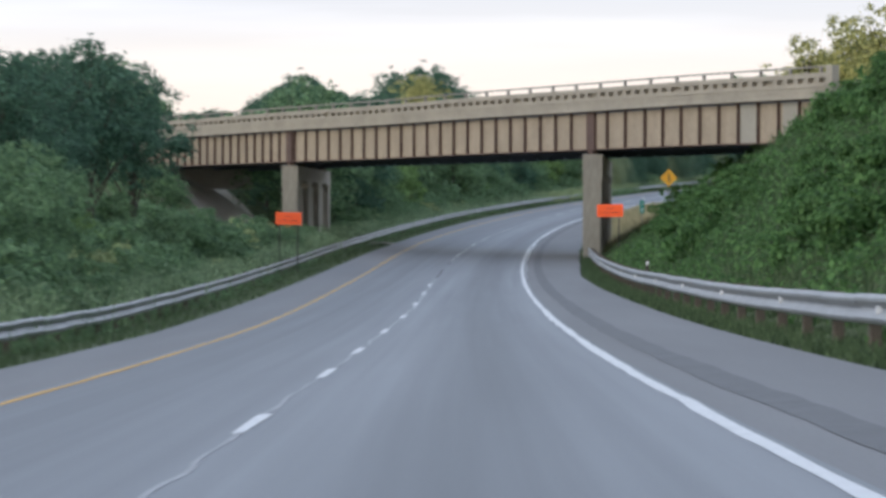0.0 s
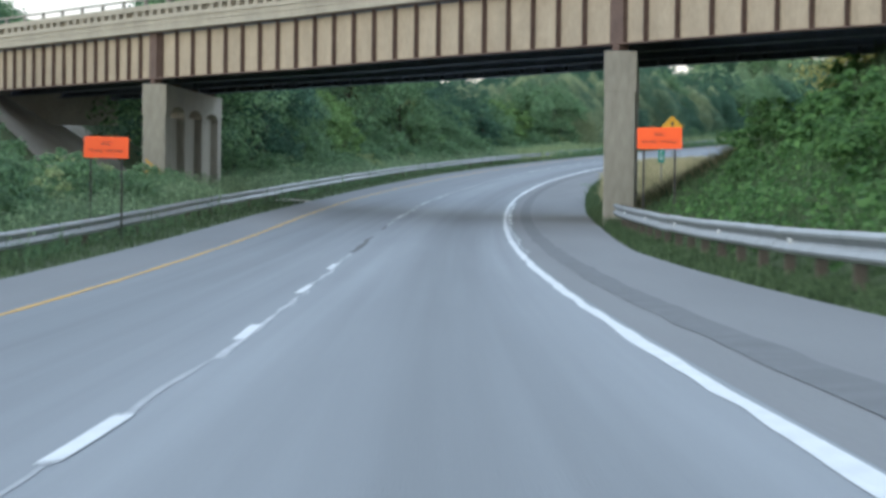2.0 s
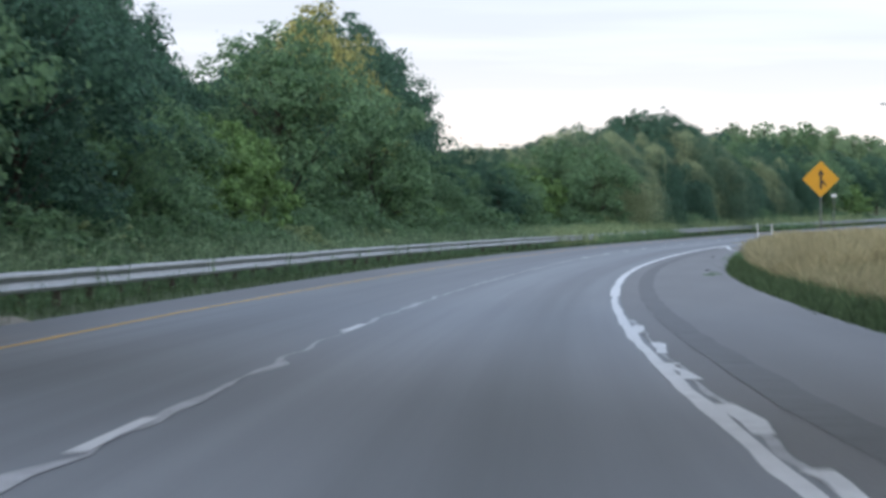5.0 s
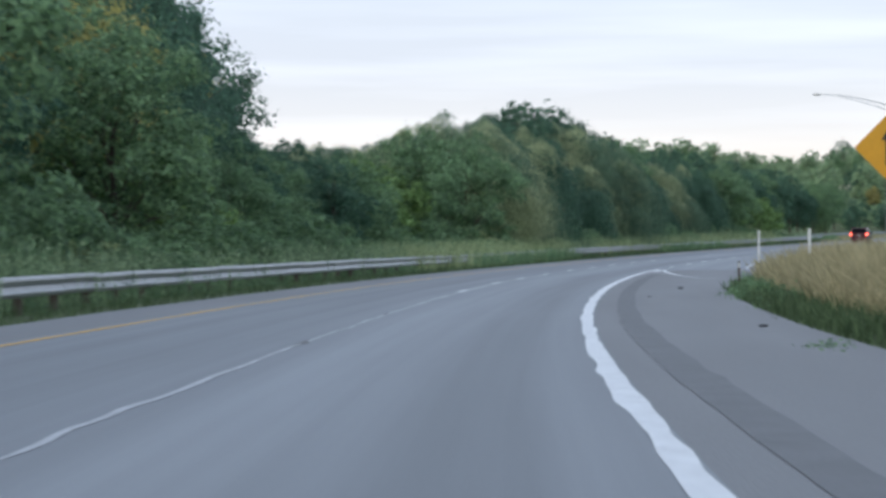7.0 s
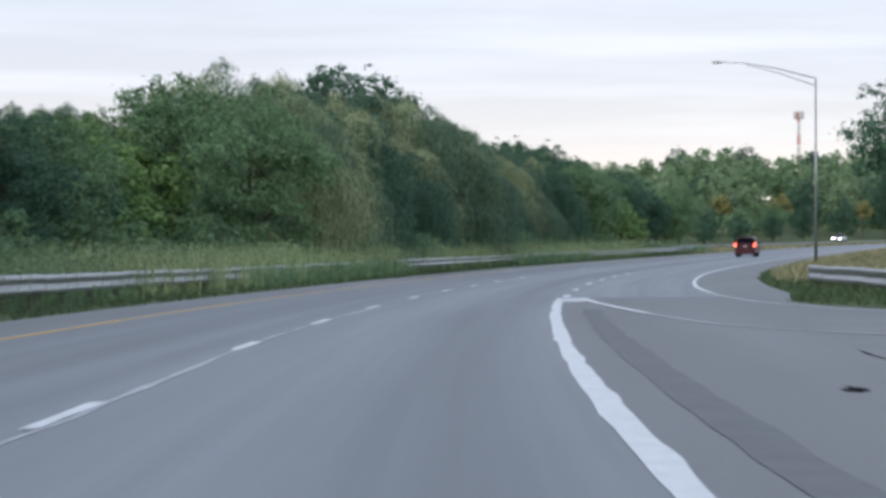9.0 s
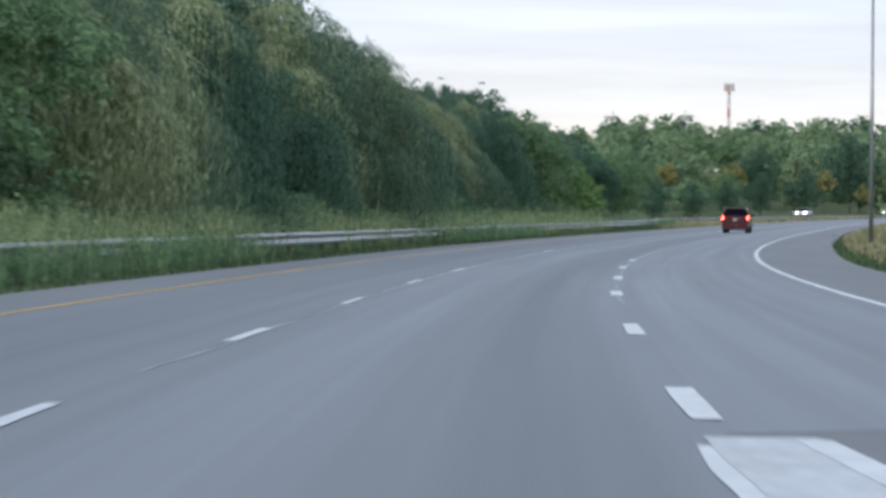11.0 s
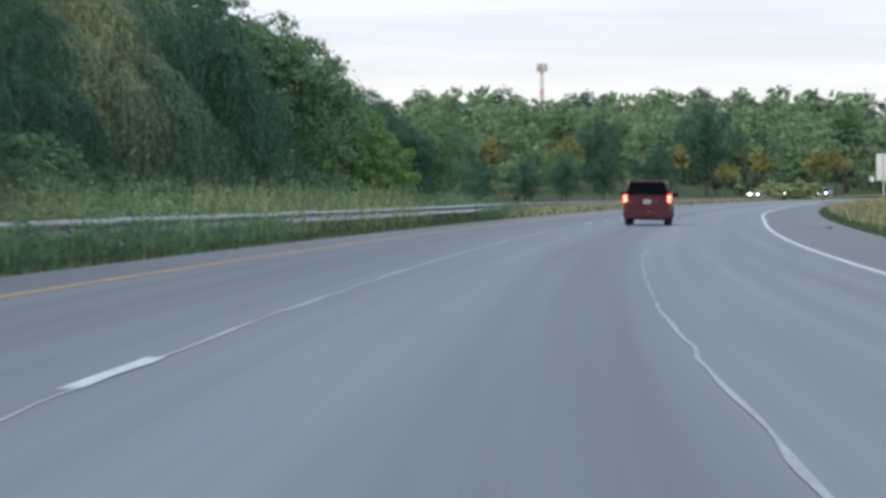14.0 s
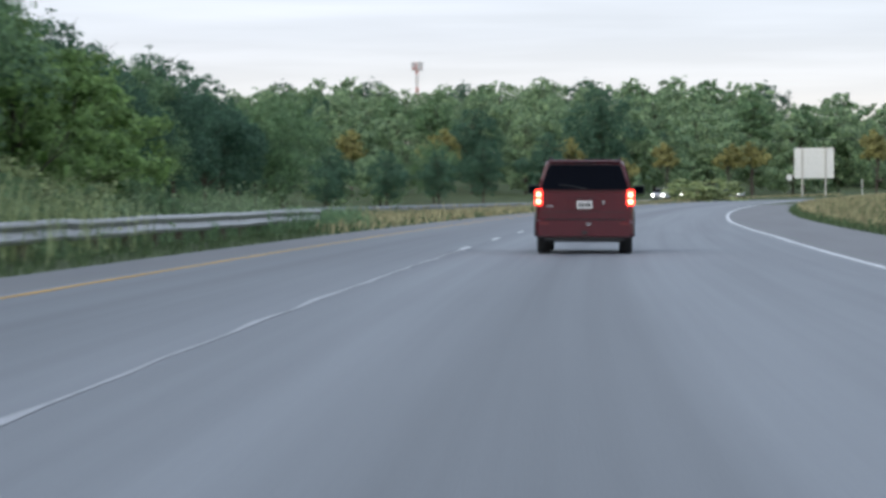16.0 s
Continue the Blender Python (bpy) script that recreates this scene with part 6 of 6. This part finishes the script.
def build_suv(m):
    """y runs forward; the tail stands at y = 0."""
    ob = thing("sport_utility_vehicle", m, "burgundy full-size sport utility vehicle with lit tail lamps", "car")
    W = 1.98
    body = loft([ring(0.10, W - 0.16, 0.42, 1.24, 0.12), ring(0.16, W - 0.06, 0.40, 1.27, 0.12), ring(0.5, W, 0.38, 1.28, 0.12), ring(2.2, W, 0.36, 1.26, 0.12), ring(3.6, W, 0.36, 1.24, 0.14), ring(4.5, W - 0.06, 0.38, 1.14, 0.16), ring(5.0, W - 0.3, 0.44, 0.95, 0.14)], M_RED, "body", ob)
    cabin = loft([ring(0.12, W - 0.10, 1.22, 1.50, 0.06, 0.05), ring(0.20, W - 0.10, 1.22, 1.84, 0.07, 0.16), ring(0.36, W - 0.10, 1.22, 1.90, 0.09, 0.17), ring(1.6, W - 0.10, 1.22, 1.91, 0.09, 0.17), ring(2.7, W - 0.10, 1.22, 1.88, 0.09, 0.17), ring(3.55, W - 0.14, 1.20, 1.30, 0.04, 0.04)], M_RED, "cabin", ob)
    # the rear window, slightly raked, in a dark surround
    bm = bmesh.new()
    out = [(-0.86, 0.083, 1.30), (0.86, 0.083, 1.30), (0.865, 0.085, 1.36), (0.73, 0.165, 1.77), (0.68, 0.175, 1.80), (-0.68, 0.175, 1.80), (-0.73, 0.165, 1.77), (-0.865, 0.085, 1.36)]
    bm.faces.new([bm.verts.new((x, 0.071 + (z - 1.30) * 0.184, z)) for x, y, z in out])
    ex = bmesh.ops.extrude_face_region(bm, geom=bm.faces[:])
    for v in ex["geom"]:
        if isinstance(v, bmesh.types.BMVert):
            v.co.y += 0.08
    bmesh.ops.recalc_face_normals(bm, faces=bm.faces)
    part("rear_window", bm, M_GLASS, ob, "dark tinted rear window")
    wiper = bmesh.new()
    tube(wiper, [(0.05, 0.06, 1.31), (-0.25, 0.075, 1.37), (-0.52, 0.08, 1.40)], [0.014, 0.010, 0.008], 5)
    part("rear_wiper", wiper, M_PLASTIC, ob)
    part("stop_lamp", box(-0.22, 0.22, 0.16, 0.19, 1.825, 1.85, 0.005), M_PLASTIC, ob)
    part("spoiler", box(-0.74, 0.74, 0.10, 0.36, 1.852, 1.885, 0.014), M_RED, ob)
    for sx in (-1, 1):
        lamp = part("tail_lamp", box(sx * 0.985 - 0.075 - sx * 0.06, sx * 0.985 + 0.075 - sx * 0.06, 0.045, 0.26, 0.98, 1.30, 0.025), M_TAIL, ob, "lit red tail lamp")
        for zz in (1.06, 1.20):
            part("bulb", box(sx * 0.925 - 0.045, sx * 0.925 + 0.045, 0.036, 0.05, zz - 0.04, zz + 0.04, 0.008), M_TAILHOT, lamp)
        for y0, y1 in ((0.45, 1.35), (1.45, 2.35), (2.45, 3.15)):
            win = bmesh.new()
            xx0, xx1 = sx * (W / 2 - 0.052), sx * (W / 2 - 0.155)
            f = [win.verts.new(v) for v in ((xx0, y0, 1.31), (xx0, y1, 1.31), (xx1, y1 - 0.06, 1.77), (xx1, y0 + 0.04, 1.77))]
            win.faces.new(f)
            ex = bmesh.ops.extrude_face_region(win, geom=win.faces[:])
            for v in ex["geom"]:
                if isinstance(v, bmesh.types.BMVert):
                    v.co.x -= sx * 0.06
            bmesh.ops.recalc_face_normals(win, faces=win.faces)
            part("side_window", win, M_GLASS, ob)
        part("roof_rail", box(sx * 0.70 - 0.025, sx * 0.70 + 0.025, 0.5, 2.6, 1.925, 1.955, 0.01), M_PLASTIC, ob)
        for yy in (0.55, 1.5, 2.5):
            part("rail_foot", box(sx * 0.70 - 0.03, sx * 0.70 + 0.03, yy - 0.05, yy + 0.05, 1.89, 1.93, 0.006), M_PLASTIC, ob)
        mir = part("mirror", box(sx * 1.11 - 0.12, sx * 1.11 + 0.12, 2.98, 3.10, 1.22, 1.40, 0.03), M_PLASTIC, ob)
        part("mirror_glass", box(sx * 1.11 - 0.10, sx * 1.11 + 0.10, 2.972, 2.979, 1.24, 1.38, 0.0), M_GLASS, mir, "mirror glass")
        part("mirror_arm", box(min(sx * 0.94, sx * 1.02), max(sx * 0.94, sx * 1.02), 3.02, 3.08, 1.24, 1.32, 0.01), M_PLASTIC, ob)
        part("bumper_reflector", box(sx * 0.80 - 0.09, sx * 0.80 + 0.09, -0.008, 0.004, 0.60, 0.635, 0.003), M_CARRED, ob)
        for yy in (0.95, 4.0):
            wheel(ob, sx * 0.83, yy, 0.385, 0.27)
            arch = bmesh.new()
            tube(arch, [(sx * 0.985, yy + 0.46 * math.cos(radians(a)), 0.39 + 0.46 * math.sin(radians(a))) for a in range(-5, 186, 19)], [0.035] * 11, 5)
            part("wheel_arch", arch, M_PLASTIC, ob, smooth=True)
    bump = loft([ring(0.0, W - 0.14, 0.36, 0.68, 0.07), ring(0.08, W - 0.02, 0.34, 0.70, 0.08), ring(0.3, W, 0.34, 0.70, 0.08)], M_RED, "rear_bumper", ob)
    part("step_pad", box(-0.80, 0.80, 0.015, 0.10, 0.69, 0.712, 0.006), M_PLASTIC, ob)
    part("valance", box(-0.80, 0.80, 0.05, 0.5, 0.27, 0.37, 0.03), M_PLASTIC, ob)
    part("plate_recess", box(-0.33, 0.33, 0.085, 0.115, 0.88, 1.12, 0.012), M_RED, ob, "raised burgundy plate surround")
    plate = part("number_plate", box(-0.155, 0.155, 0.072, 0.083, 0.92, 1.075, 0.004), M_SIGNWHITE, ob, "white number plate")
    for k, (x0, x1) in enumerate(((-0.12, -0.07), (-0.055, -0.01), (0.01, 0.055), (0.07, 0.12))):
        part("plate_mark", box(x0, x1, 0.068, 0.0715, 0.955, 1.03, 0), M_PLASTIC, plate)
    part("tailgate_handle", box(-0.30, 0.30, 0.07, 0.10, 1.13, 1.165, 0.008), M_RED, ob)
    part("badge", box(-0.78, -0.62, 0.078, 0.098, 0.955, 0.98, 0.003), M_CHROME, ob)
    part("badge", box(0.36, 0.40, 0.078, 0.098, 1.0, 1.08, 0.003), M_CHROME, ob)
    part("body_seam", box(-0.86, 0.86, 0.092, 0.102, 0.845, 0.857, 0), M_PLASTIC, ob)
    part("hitch", box(-0.05, 0.05, -0.06, 0.1, 0.40, 0.47, 0.008), M_PLASTIC, ob)
    part("hitch_ball", box(0.03, 0.14, -0.015, 0.0, 0.58, 0.63, 0.006), M_CHROME, ob)
    part("underbody", box(-0.75, 0.75, 0.4, 4.6, 0.24, 0.40, 0.03), M_PLASTIC, ob)
    pipe = bmesh.new()
    tube(pipe, [(0.55, 0.9, 0.30), (0.6, 0.25, 0.29)], [0.035, 0.035], 10)
    part("exhaust_pipe", pipe, M_STEELPOST, ob, smooth=True)
    return ob


def build_car(m, mat, label):
    """A saloon coming the other way; its nose at y = 0."""
    ob = thing("saloon_car", m, label, "car", "cars on the opposite carriageway")
    loft([ring(0.0, 1.5, 0.35, 0.68, 0.12), ring(0.25, 1.72, 0.28, 0.78, 0.14), ring(1.3, 1.78, 0.26, 0.92, 0.14), ring(3.6, 1.78, 0.26, 0.98, 0.14), ring(4.5, 1.66, 0.32, 0.92, 0.14)], mat, "body", ob)
    loft([ring(1.15, 1.62, 0.86, 0.94, 0.03, 0.02), ring(1.95, 1.62, 0.88, 1.40, 0.10, 0.2), ring(3.1, 1.62, 0.90, 1.42, 0.10, 0.2), ring(3.95, 1.62, 0.90, 1.0, 0.03, 0.05)], M_GLASS, "cabin_glass", ob)
    loft([ring(1.9, 1.34, 1.385, 1.425, 0.015), ring(3.15, 1.34, 1.40, 1.445, 0.015)], mat, "roof", ob)
    for sx in (-1, 1):
        part("headlamp", box(sx * 0.66 - 0.16, sx * 0.66 + 0.16, -0.03, 0.25, 0.52, 0.70, 0.03), M_HEAD, ob, "lit headlamp")
        for yy in (0.85, 3.65):
            wheel(ob, sx * 0.80, yy, 0.32, 0.21)
        part("mirror", box(sx * 0.95 - 0.08, sx * 0.95 + 0.08, 1.35, 1.5, 0.92, 1.05, 0.02), mat, ob)
    part("grille", box(-0.45, 0.45, -0.02, 0.1, 0.45, 0.62, 0.02), M_PLASTIC, ob)
    return ob


suv_s, suv_lat = 537.0, 0.12
build_suv(road_frame(suv_s, suv_lat, 0.0) @ pose(0, 0, 0, 0.7, 0.5, 0))
for s, off, mat, label in ((857, -0.5, M_CARWHITE, "white saloon car with lit headlamps on the opposite carriageway"), (899, 1.2, M_CARWHITE, "white car with bright headlamps on the opposite carriageway"), (880, -1.4, M_CARRED, "dark red car with lit headlamps on the opposite carriageway"), (790, 0.8, M_CARWHITE, "white saloon car passing behind the guardrail")):
    lat_x = float(far_way(s)) + off
    p = on_road(s, lat_x, 0.15)
    turn = math.degrees(math.atan2(float(far_way(s + 8) - far_way(s - 8)), 16.0))
    build_car(Matrix.Translation(Vector(p.tolist())) @ pose(0, 0, 0, 0, 0, -math.degrees(heading_at(s)) - turn) @ pose(0, 0, 0, 0.8, 0, 0), mat, label)
